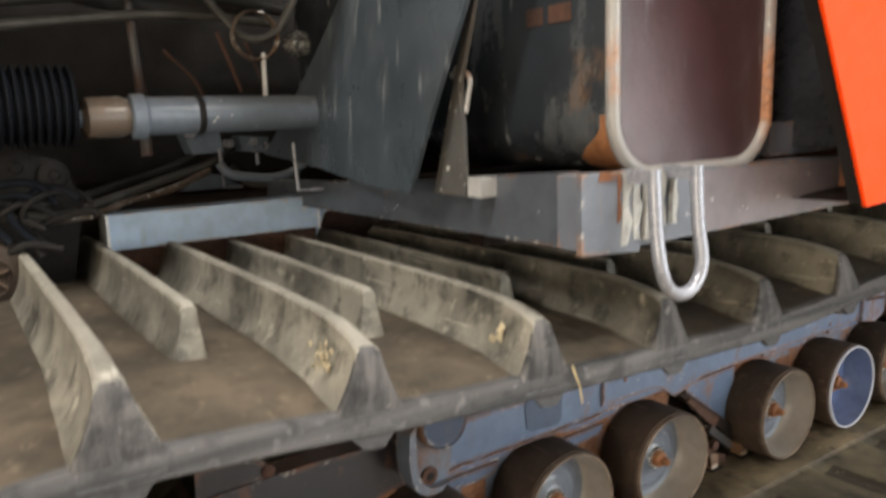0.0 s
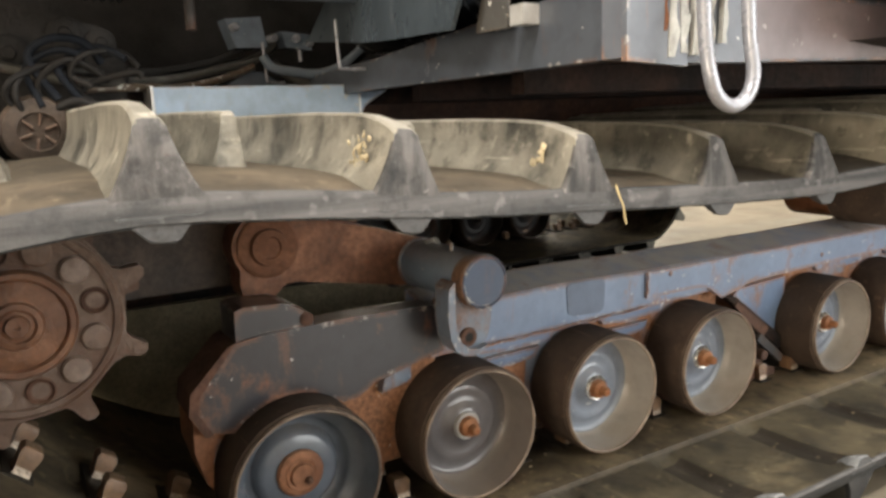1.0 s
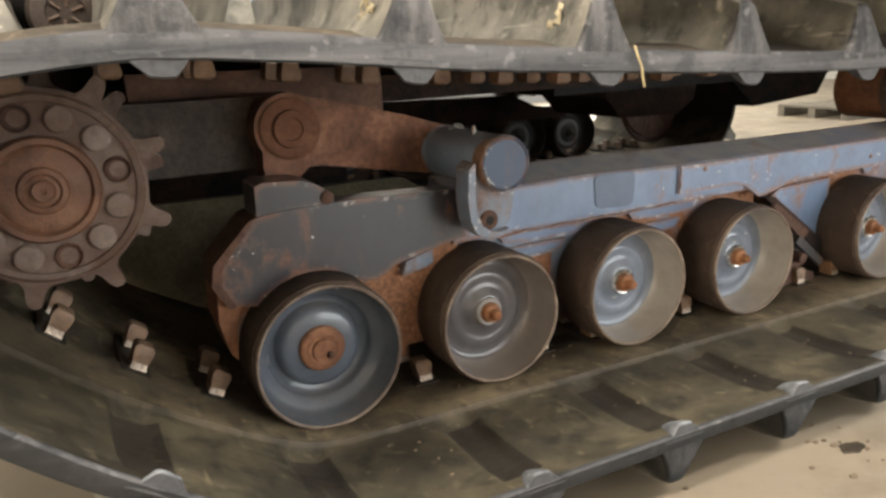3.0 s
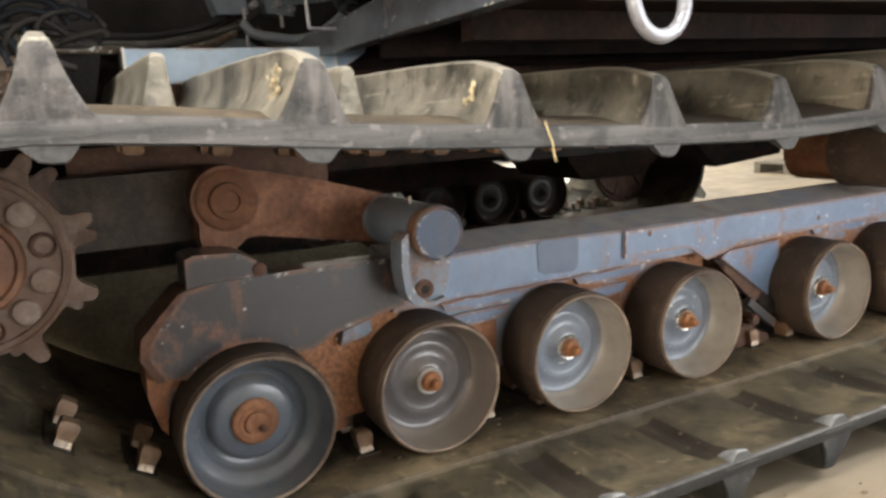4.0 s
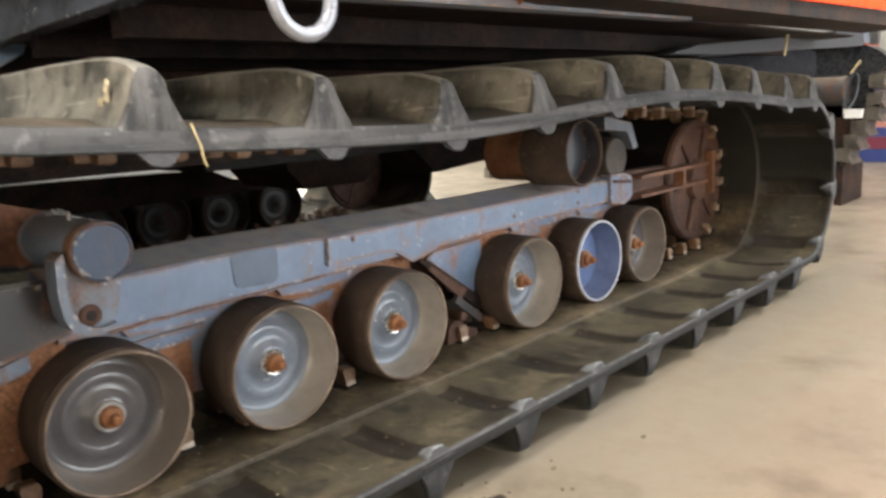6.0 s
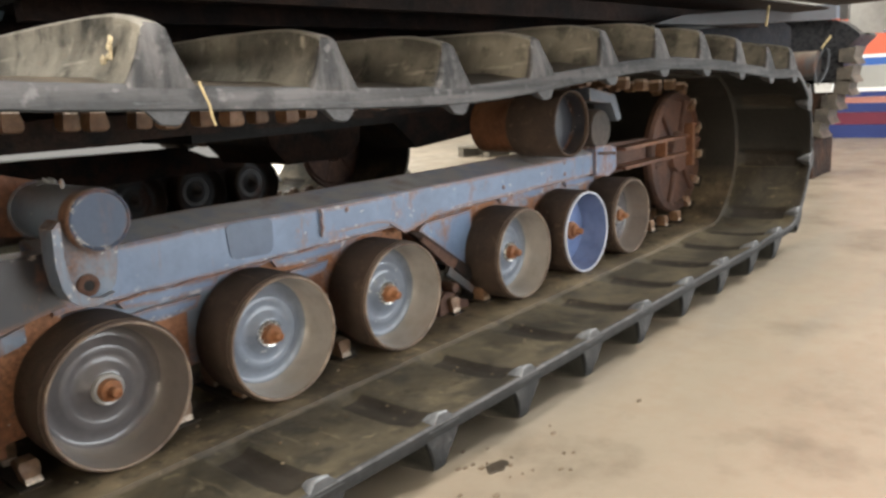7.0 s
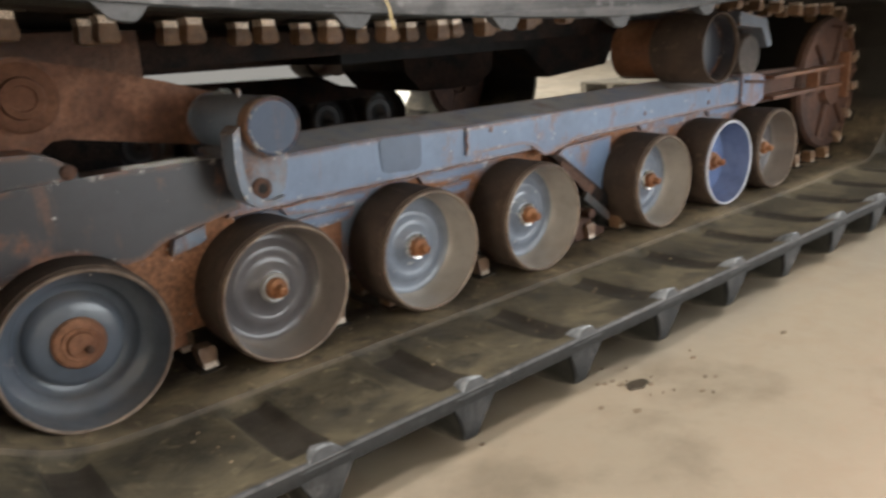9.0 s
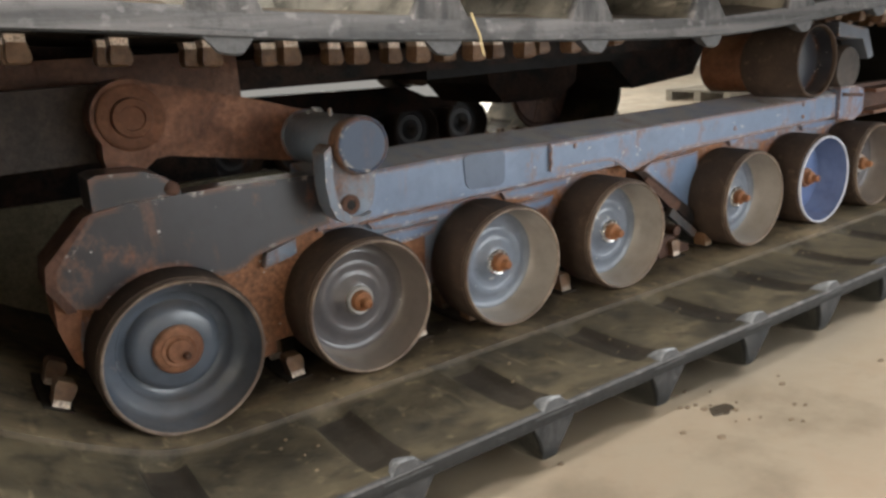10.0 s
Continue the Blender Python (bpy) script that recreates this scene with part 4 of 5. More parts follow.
# ---- sprocket, carrier roller and idler ----
teeth = []
for i in range(9):
    a = 40 * i + 17
    for da, r in ((-16, 0.206), (-8, 0.209), (-5.5, 0.222), (-4.2, 0.245), (-2.6, 0.258), (0.4, 0.263), (3.0, 0.258), (3.8, 0.245), (5.0, 0.222), (8, 0.209), (16, 0.206)):
        teeth.append((r * math.cos(radians(a + da)), r * math.sin(radians(a + da))))
sprocket = part("drive_sprocket", slab(teeth, 0.10, 0.135, 0.004), M_SPROCKET, groomer, "rusty toothed drive sprocket")
part("sprocket_disc", lathe([(0.2, 0.12), (0.2, 0.094), (0.193, 0.088), (0.182, 0.09), (0.18, 0.096), (0.1, 0.096), (0.0, 0.096)], 56), M_SPROCKET, sprocket, smooth=35)
part("sprocket_hub", lathe([(0.112, 0.098), (0.112, 0.078), (0.107, 0.07), (0.096, 0.07), (0.09, 0.078), (0.082, 0.074), (0.05, 0.074), (0.046, 0.066), (0.036, 0.064), (0.031, 0.07), (0.024, 0.068), (0.021, 0.06), (0.006, 0.06), (0.004, 0.064), (0.0, 0.064)], 48), M_HUB, sprocket, "rust-brown hub", smooth=35)
for i in range(12):
    a = radians(30 * i + 10)
    deep_bolt = i % 3 == 0
    part("bolt_head", lathe([(0.029, 0.098), (0.029, 0.092 if deep_bolt else 0.088), (0.026, 0.09 if deep_bolt else 0.084), (0.022, 0.095 if deep_bolt else 0.083), (0.0, 0.1 if deep_bolt else 0.082)], 24, cx=0.15 * math.cos(a), cz=0.15 * math.sin(a)), M_RUST_DARK if deep_bolt else M_DOME, sprocket, smooth=35)
sprocket.matrix_basis = pose(SPROCKET[0], 0, SPROCKET[1])
shared(sprocket, pose(SPROCKET[0], 0.4, SPROCKET[1], 0, 0, 180), groomer)

roller = part("carrier_roller", lathe([(0.13, 0.22), (0.14, 0.21), (0.14, -0.022), (0.136, -0.03), (0.13, -0.03), (0.128, -0.02), (0.126, 0.02)], 48), M_TYRE, groomer, "dull steel carrier roller under the belt", smooth=35)
part("roller_face", lathe([(0.1265, -0.015), (0.124, 0.045), (0.05, 0.05), (0.0, 0.05)], 40), M_ARM, roller, "slate recessed roller face", smooth=35)
part("roller_core", lathe([(0.12, 0.225), (0.125, 0.25), (0.125, 0.42), (0.0, 0.43)], 40), M_HUB, roller, "rusty inner drum", smooth=35)
roller.matrix_basis = pose(2.53, 0, 0.763)
idler = part("idler_wheel", lathe([(0.34, 0.16), (0.345, 0.13), (0.335, 0.11), (0.3, 0.105), (0.29, 0.125), (0.12, 0.125), (0.11, 0.09), (0.0, 0.085)], 56), M_RUST_DARK, groomer, "large dark rusty idler wheel inside the belt", smooth=35)
for i in range(6):
    a = radians(60 * i + 10)
    part("spoke", tube([(0.1 * math.cos(a), 0.115, 0.1 * math.sin(a)), (0.3 * math.cos(a), 0.115, 0.3 * math.sin(a))], 0.016, 8, steps=1), M_RUST_DARK, idler)
idler.matrix_basis = pose(3.89, 0, 0.5)
fork = part("idler_fork", slab([(3.1, 0.62), (3.85, 0.6), (3.95, 0.55), (3.95, 0.5), (3.85, 0.46), (3.1, 0.47)], 0.14, 0.2, 0.005), M_RUST_DARK, groomer, "rusty idler fork")
part("fork_flange", boxed(3.15, 3.9, 0.05, 0.14, 0.585, 0.6), M_HUB, fork)
part("fork_flange", boxed(3.15, 3.9, 0.05, 0.14, 0.49, 0.505), M_HUB, fork)
part("fork_rib", boxed(3.95, 3.98, 0.05, 0.14, 0.42, 0.66), M_HUB, fork)
part("tension_bracket", slab([(2.9, 0.9), (3.14, 0.86), (3.2, 0.74), (3.16, 0.73), (3.1, 0.82), (2.9, 0.84)], 0.1, 0.2, 0.005), M_GREY, fork, "grey tension bracket")
part("tension_roller", lathe([(0.0, 0.1), (0.09, 0.1), (0.1, 0.12), (0.1, 0.3), (0.0, 0.3)], 32, cx=3.0, cz=0.7), M_GRIME, fork, smooth=35)
part("fork_rib", boxed(3.6, 3.62, 0.05, 0.14, 0.505, 0.585), M_HUB, fork)

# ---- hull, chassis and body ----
hull = part("hull", slab([(-0.9, 1.2), (4.5, 1.2), (4.7, 1.0), (4.3, 0.84), (2.2, 0.83), (2.0, 0.79), (0.2, 0.812), (-0.6, 0.82), (-0.9, 0.95)], 1.09, 2.15, 0.01), M_HULL, groomer, "near-black hull between the tracks")
# Box added to stop light leaking between hull and body.
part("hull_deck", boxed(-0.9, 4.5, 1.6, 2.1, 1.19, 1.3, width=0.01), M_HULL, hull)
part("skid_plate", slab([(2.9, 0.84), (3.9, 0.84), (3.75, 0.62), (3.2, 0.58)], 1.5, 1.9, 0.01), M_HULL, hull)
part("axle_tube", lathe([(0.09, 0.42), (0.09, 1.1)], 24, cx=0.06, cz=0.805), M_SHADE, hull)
# Black block added so no bright floor shows past the front beam.
part("nose", boxed(-0.95, 0.5, 1.1, 2.1, 0.36, 0.84, width=0.03), M_HULL, hull, "black block added under the hull to hide the floor")
# Black block added to bound the bright gap under the hull.
part("transmission", slab([(2.08, 0.84), (2.75, 0.84), (2.72, 0.66), (2.6, 0.585), (2.2, 0.59), (2.1, 0.7)], 1.5, 2.1, 0.02), M_HULL, hull, "black block added to narrow the bright gap")
# Plate added to hide the bright floor seen between the tracks.
part("inner_skirt", slab([(-0.9, 0.0), (1.3, 0.0), (1.3, 0.4), (0.82, 0.43), (0.72, 0.5), (-0.9, 0.52)], 1.06, 1.09, 0.004), M_SCREEN, hull, "added plate under the hull that hides the floor behind")
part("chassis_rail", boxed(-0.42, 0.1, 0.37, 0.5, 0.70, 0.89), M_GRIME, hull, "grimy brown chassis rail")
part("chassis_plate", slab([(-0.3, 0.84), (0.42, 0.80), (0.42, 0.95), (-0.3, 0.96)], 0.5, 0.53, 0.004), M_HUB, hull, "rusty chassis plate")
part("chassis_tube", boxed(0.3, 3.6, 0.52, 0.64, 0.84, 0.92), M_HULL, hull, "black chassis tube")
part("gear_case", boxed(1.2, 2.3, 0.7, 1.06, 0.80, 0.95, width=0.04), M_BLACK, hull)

# the platform: a side sill, a cross member and the grimy belly under them
sill = part("side_sill", slab([(0.5, 1.365), (1.6, 1.345), (2.4, 1.335), (2.4, 1.235), (1.6, 1.225), (0.66, 1.212), (0.5, 1.222)], -0.56, -0.5, 0.005), M_GREY, groomer, "grey side sill with pale rust runs")
part("mauve_patch", slab([(0.86, 1.352), (1.39, 1.342), (1.39, 1.228), (0.86, 1.219)], -0.5635, -0.559), M_MAUVE, sill, "faded mauve paint patch")
part("corner_plate", slab([(0.494, 1.37), (0.655, 1.366), (0.655, 1.205), (0.494, 1.215)], -0.572, -0.559, 0.003), M_GREY, sill, "welded grey corner plate")
for x0, x1, m in ((1.42, 1.426, M_RUST_ORANGE),):
    part("paint_run", boxed(x0, x1, -0.575, -0.5595, 1.222 + (x0 * 37 % 0.03), 1.366 - (x0 * 91 % 0.03), width=0.003, segments=1), m, sill, "bare streak down the sill")
for x0, wide, z0, z1, m in ((0.588, 0.012, 1.27, 1.362, M_RUST_ORANGE), (0.602, 0.03, 1.222, 1.366, M_RUN), (0.634, 0.026, 1.23, 1.366, M_RUN), (0.668, 0.03, 1.226, 1.364, M_RUN), (0.54, 0.05, 1.352, 1.369, M_RUST_ORANGE), (0.712, 0.02, 1.24, 1.36, M_RUN), (0.755, 0.014, 1.25, 1.358, M_RUN)):
    n = 7
    left = [(x0 + 0.003 * math.sin(31 * k + 90 * x0), z0 + (z1 - z0) * k / (n - 1)) for k in range(n)]
    right = [(x0 + wide * (0.75 + 0.25 * math.sin(17 * k + 50 * x0)), z0 + (z1 - z0) * k / (n - 1)) for k in range(n)]
    part("paint_run", slab(left + right[::-1], -0.5745, -0.5615), m, sill, "pale run down the sill")
cross = part("cross_member", slab([(0.0, 1.368), (-1.0, 1.30), (-1.55, 1.28), (-1.55, 1.2), (-1.0, 1.21), (0.0, 1.222)], 0.505, 0.56, 0.004), M_CROSS, groomer, "long dark grey cross member")
cross.matrix_basis = Matrix.Translation((0, -0.5, 0)) @ Matrix(((0, 1, 0, 0), (-1, 0, 0, 0), (0, 0, 1, 0), (0, 0, 0, 1)))
belly = part("belly", boxed(0.57, 4.5, -0.49, 1.08, 1.24, 1.25), M_BELLY, groomer, "near-black belly over the track")
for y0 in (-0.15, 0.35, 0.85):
    part("belly_rail", boxed(0.58, 4.4, y0, y0 + 0.05, 1.17, 1.241), M_BELLY, belly, "near-black rail under the belly")
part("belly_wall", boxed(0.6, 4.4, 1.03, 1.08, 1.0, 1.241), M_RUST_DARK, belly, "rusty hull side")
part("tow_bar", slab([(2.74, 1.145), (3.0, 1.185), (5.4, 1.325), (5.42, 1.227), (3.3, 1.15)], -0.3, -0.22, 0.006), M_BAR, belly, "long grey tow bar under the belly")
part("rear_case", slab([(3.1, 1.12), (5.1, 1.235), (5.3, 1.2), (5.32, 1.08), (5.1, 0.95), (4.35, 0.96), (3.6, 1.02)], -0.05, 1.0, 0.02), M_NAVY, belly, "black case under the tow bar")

shackle = part("towing_loop", tube([(0.622, -0.632, 1.372), (0.622, -0.64, 1.26), (0.624, -0.652, 1.185), (0.645, -0.655, 1.142), (0.685, -0.655, 1.126), (0.725, -0.655, 1.142), (0.747, -0.652, 1.185), (0.747, -0.64, 1.26), (0.747, -0.632, 1.372)], 0.0135, 16), M_SILVER, groomer, "silver painted steel towing loop", smooth=50)
for x0 in (0.622, 0.747):
    part("loop_foot", boxed(x0 - 0.012, x0 + 0.012, -0.64, -0.56, 1.345, 1.37, width=0.004), M_SILVER, shackle)

# a tank lying across the machine, with a rounded end
ring = arc(0.735, 1.475, 0.12, 180, 270, 8) + arc(1.005, 1.475, 0.12, 270, 360, 8) + arc(1.005, 1.95, 0.12, 0, 90, 8) + arc(0.735, 1.95, 0.12, 90, 180, 8)
tank = part("tank", slab(ring, -0.52, 0.95), M_TANK, groomer, "scratched glossy black tank with rusty end", smooth=40)
loop3 = [(x, -0.535, z) for x, z in ring]
part("end_flange", tube(loop3 + loop3[:1], 0.015, 10, steps=2), M_FLANGE, tank, "bare steel end flange, rusty below", smooth=50)
cx, cz = 0.87, 1.7125
part("end_cap", slab([(cx + (x - cx) * 0.96, cz + (z - cz) * 0.97) for x, z in ring], -0.532, -0.519), M_MAROON, tank, "dull maroon tank end")
bm = bmesh.new()
seam = [[], []]
for k, (x, z) in enumerate(ring[:15]):
    wide = 0.012 + 0.085 * math.exp(-((k - 4.5) / 2.6) ** 2) + 0.008 * math.sin(5 * k)
    for row, y0 in zip(seam, (-0.519, -0.519 + wide)):
        row.append([bm.verts.new((cx + (x - cx) * f, y0, cz + (z - cz) * f)) for f in (1.008, 0.99)])
for k in range(14):
    (a0, a1), (b0, b1), (c0, c1), (d0, d1) = seam[0][k], seam[0][k + 1], seam[1][k + 1], seam[1][k]
    for quad in ((a0, b0, c0, d0), (d0, c0, c1, d1), (d1, c1, b1, a1), (a1, b1, b0, a0)):
        bm.faces.new(quad)
for row in ((seam[0][0], seam[1][0]), (seam[0][14], seam[1][14])):
    bm.faces.new((row[0][0], row[1][0], row[1][1], row[0][1]))
bmesh.ops.recalc_face_normals(bm, faces=bm.faces[:])
part("rust_band", bm, M_RUST_ORANGE, tank, "orange rust along the lower seam")

for y0, y1 in ((-0.337, -0.285), (-0.422, -0.355)):
    part("label_plate", boxed(0.6125, 0.6165, y0, y1, 1.668, 1.704, width=0.001), M_RUST_DARK, tank, "small brown label plate")

side = part("side_panel", slab([(1.15, 1.262), (1.5, 1.277), (4.6, 1.335), (4.6, 2.2), (0.66, 2.2)], -0.765, -0.757, 0.002), M_RED, groomer, "glossy orange-red body side panel")
part("panel_lip", slab([(1.2, 1.262), (1.5, 1.277), (4.6, 1.333), (4.6, 1.262), (1.5, 1.235)], -0.75, -0.5), M_HULL, side, "dark lower lip")
part("panel_edge", slab([(0.67, 2.2), (0.7, 2.2), (1.19, 1.266), (1.165, 1.266)], -0.747, -0.72), M_BLACK, side, "black inner edge")
# Unseen cover, added to shade the parts over the front of the track.
part("front_cover", boxed(-1.6, 0.62, 0.08, 1.2, 2.12, 2.2, width=0.02), M_PLASTIC, groomer, "unseen black cover added to shade the front of the track")
cabin = part("body_shell", boxed(-1.2, 4.5, 1.5, 3.9, 1.28, 2.4, width=0.03), M_BLACK, groomer, "dark body over the hull")
part("floor_pan", boxed(1.3, 4.5, -0.7, 1.0, 1.38, 2.2, width=0.02), M_PLASTIC, cabin)
part("rail", boxed(1.2, 1.5, -0.5, 0.4, 1.36, 1.44, width=0.004), M_GREY, cabin, "grey rail behind the tank")
part("step_box", boxed(1.32, 1.72, -0.4, 0.1, 1.325, 1.462, width=0.008), M_SHADE, cabin, "grimy grey box beside the tank")
part("step_seam", boxed(1.33, 1.71, -0.404, -0.398, 1.328, 1.345, width=0.001), M_RUST, cabin, "rusty lower seam")
part("pale_bar", boxed(1.37, 1.6, -0.42, -0.39, 1.474, 1.5, width=0.006), M_FLANGE, cabin, "pale bare steel bar")

# ---- things over the front of the track ----
bm = bmesh.new()
rows = []
for i in range(9):
    u = i / 8
    low = Vector((0, 0.82, 1.38)).lerp(Vector((0, -0.13, 1.315)), u)
    top = Vector((0, 0.09, 1.98)).lerp(Vector((0, -0.42, 1.98)), u)
    rows.append([low.lerp(top, v / 6) + Vector((0.44 + 0.03 * math.sin(u * 5 + v * 0.4) - 0.02 * (1 - v / 6), 0, -0.012 * math.sin(u * 3.1) * (1 - v / 6))) for v in range(7)])
for off in (0.0, 0.012):
    grid = [[bm.verts.new(p + Vector((off, 0, 0))) for p in r] for r in rows]
    for a, b in zip(grid, grid[1:]):
        for k in range(6):
            bm.faces.new((a[k], b[k], b[k + 1], a[k + 1]))
    if off == 0.0:
        first_grid = grid
edge = lambda g: [r[0] for r in g] + g[-1][1:] + [r[-1] for r in g[::-1]][1:] + g[0][::-1][1:-1]
ea, eb = edge(first_grid), edge(grid)
for k in range(len(ea)):
    bm.faces.new((ea[k], eb[k], eb[(k + 1) % len(ea)], ea[(k + 1) % len(ea)]))
flap = part("mud_flap", bm, M_FLAP, groomer, "scuffed black rubber mud flap", smooth=50)
part("flap_strip", slab([(0.045, 1.31), (0.169, 1.308), (0.166, 1.47), (0.152, 1.535), (0.222, 1.72), (0.345, 1.98), (0.327, 1.98), (0.198, 1.717), (0.122, 1.52)], 0.468, 0.478, 0.002), M_ZINC, flap, "scratched grey mounting strip").matrix_basis = Matrix.Translation((0, -0.072, 0)) @ Matrix(((0, 1, 0, 0), (-1, 0, 0, 0), (0, 0, 1, 0), (0, 0, 0, 1)))
part("bracket", boxed(0.462, 0.505, -0.305, -0.258, 1.31, 1.352, width=0.004), M_BRIGHT, sill, "bright square bracket")

for pts, r in (([(0.478, -0.2, 1.586), (0.486, -0.225, 1.577), (0.49, -0.24, 1.56), (0.487, -0.236, 1.525), (0.482, -0.232, 1.49)], 0.006), ([(0.476, -0.19, 1.575), (0.484, -0.208, 1.56), (0.484, -0.214, 1.53), (0.48, -0.216, 1.5), (0.478, -0.21, 1.46)], 0.0075)):
    part("torn_lining", tube(pts, r, 8), M_FLANGE, flap, "torn pale lining beside the strip", smooth=60)

cylinder = part("hydraulic_cylinder", lathe([(0.0, -0.34), (0.02, -0.34), (0.024, -0.31), (0.04, -0.3), (0.043, -0.2), (0.058, -0.195), (0.06, -0.165), (0.05, -0.155), (0.049, 0.5), (0.0, 0.5)], 32), M_CYL, groomer, "grey hydraulic cylinder with a worn collar", smooth=40)
part("collar", lathe([(0.03, -0.312), (0.05, -0.3), (0.052, -0.22), (0.044, -0.2)], 32), M_COLLAR, cylinder, "rusty brass-coloured collar", smooth=40)
part("clamp_ring", lathe([(0.0505, -0.03), (0.053, -0.028), (0.053, -0.014), (0.0505, -0.012)], 32), M_BLACK, cylinder, "black clamp ring")
cylinder.matrix_basis = pose(0.14, 0.5, 1.51, 0, 2, -90)
ribs = []
for i in range(15):
    ribs += [(0.085, 0.02 * i), (0.1, 0.02 * i + 0.006), (0.1, 0.02 * i + 0.01), (0.085, 0.02 * i + 0.016)]
boot = part("air_bellows", lathe([(0.0, 0.0)] + ribs + [(0.0, 0.3)], 36), M_NAVY, groomer, "ribbed black rubber bellows", smooth=30)
boot.matrix_basis = pose(-0.48, 0.52, 1.54, 0, 0, -90)

channel = part("cross_channel", boxed(-0.115, 0.525, 0.65, 0.658, 1.135, 1.24, width=0.002), M_BLUE, groomer, "pale blue folded channel with bare edges")
part("flange", boxed(-0.115, 0.525, 0.658, 0.75, 1.232, 1.24, width=0.002), M_BLUE, channel)
part("end_edge", boxed(-0.121, -0.113, 0.635, 0.75, 1.125, 1.243, width=0.002), M_BRIGHT, channel, "bare left end plate")
part("end_edge", boxed(0.523, 0.529, 0.645, 0.75, 1.13, 1.243, width=0.002), M_BRIGHT, channel, "bare end plate")
part("gusset", slab([(0.53, 1.235), (0.66, 1.262), (0.64, 1.22), (0.56, 1.17), (0.53, 1.1)], 0.68, 0.69, 0.002), M_BLUE, channel, "bent blue end gusset")
channel.matrix_basis = Matrix.Translation((0.018, 0.085, -0.004)) @ Matrix.Diagonal((1.03, 1, 1, 1))
part("rust_plate", boxed(-0.12, 0.52, 0.67, 0.7, 1.02, 1.134, width=0.004), M_RUST_DARK, channel, "dark rusty plate under the channel")

for x0, y0, top, low, w in ((0.35, 1.05, 1.4, 1.261, 0.066), (0.419, 0.56, 1.42, 1.276, 0.1)):
    part("hose_hanger", tube([(x0 - 0.007, y0, top), (x0 - 0.002, y0, low + 0.05), (x0, y0, low + 0.012), (x0 + 0.008, y0, low), (x0 + w, y0, low - 0.001)], 0.0055, 8), M_SILVER, groomer, "bright steel hose hanger", smooth=50)
valve = part("valve_block", slab([(0.225, 1.48), (0.258, 1.382), (0.37, 1.384), (0.352, 1.49)], 1.08, 1.18, 0.012), M_CYL, groomer, "grey valve block with bright fittings")
part("side_block", slab([(0.42, 1.44), (0.53, 1.43), (0.53, 1.374), (0.43, 1.385)], 1.06, 1.14, 0.01), M_CYL, valve)
for x0, z0 in ((0.25, 1.45), (0.385, 1.415), (0.47, 1.415), (0.52, 1.4)):
    part("fitting", lathe([(0.0, 1.035), (0.01, 1.035), (0.014, 1.045), (0.014, 1.1)], 14, cx=x0, cz=z0), M_SILVER, valve, "bright pipe fitting", smooth=40)
part("bolt", tube([(0.478, 1.05, 1.375), (0.48, 1.05, 1.335)], 0.007, 8, steps=1), M_SILVER, valve)
part("cross_plate", slab([(0.22, 1.25), (0.317, 1.309), (0.368, 1.302), (0.45, 1.25)], 1.15, 1.16, 0.002), M_CYL, groomer, "grey-blue plate behind the hoses")
for pts, r, m in (([(-0.7, 0.72, 1.36), (-0.38, 0.72, 1.27), (-0.21, 0.74, 1.252), (0.01, 1.0, 1.272), (0.19, 1.1, 1.309), (0.325, 1.13, 1.343), (0.42, 1.14, 1.4)], 0.015, M_HOSE_GREY),
                  ([(-0.7, 0.78, 1.4), (-0.38, 0.76, 1.3), (-0.21, 0.78, 1.282), (0.0, 1.04, 1.3), (0.18, 1.14, 1.335), (0.3, 1.16, 1.38)], 0.013, M_HOSE),
                  ([(-0.3, 0.73, 1.235), (-0.1, 0.8, 1.238), (0.0, 1.0, 1.243), (0.12, 1.05, 1.258), (0.23, 1.1, 1.286), (0.325, 1.12, 1.322)], 0.013, M_COLLAR),
                  ([(0.33, 1.02, 1.35), (0.36, 1.01, 1.31), (0.43, 1.0, 1.295), (0.516, 1.0, 1.287), (0.6, 1.0, 1.307), (0.68, 1.0, 1.36), (0.8, 1.02, 1.45)], 0.017, M_CYL),
                  ([(0.38, 1.06, 1.33), (0.45, 1.05, 1.27), (0.54, 1.05, 1.265), (0.64, 1.04, 1.3), (0.74, 1.04, 1.37)], 0.015, M_HOSE_GREY),
                  ([(0.1, 0.62, 1.95), (0.22, 0.62, 1.82), (0.3, 0.6, 1.73), (0.4, 0.6, 1.75), (0.5, 0.62, 1.9)], 0.012, M_HOSE_GREY),
                  ([(-0.9, 0.7, 1.75), (-0.4, 0.66, 1.8), (0.1, 0.7, 1.86), (0.5, 0.75, 1.83)], 0.02, M_HOSE),
                  ([(-0.9, 0.72, 1.7), (-0.4, 0.68, 1.74), (0.1, 0.72, 1.8), (0.5, 0.77, 1.79)], 0.014, M_HOSE_GREY)):
    part("hose", tube(pts, r, 12), m, groomer, "dusty hydraulic hose", smooth=60)
for i in range(9):
    x0, z0 = random.uniform(-0.4, -0.2), random.uniform(1.1, 1.3)
    pts = [(x0 + 0.09 * math.cos(a0), 0.6 + 0.02 * math.sin(2 * a0 + i), z0 + 0.08 * math.sin(a0)) for a0 in (random.uniform(0, 1) + 0.9 * k for k in range(5))]
    part("cable", tube(pts, random.uniform(0.006, 0.011), 8), random.choice((M_NAVY, M_BLACK)), groomer, "black looped cable", smooth=60)
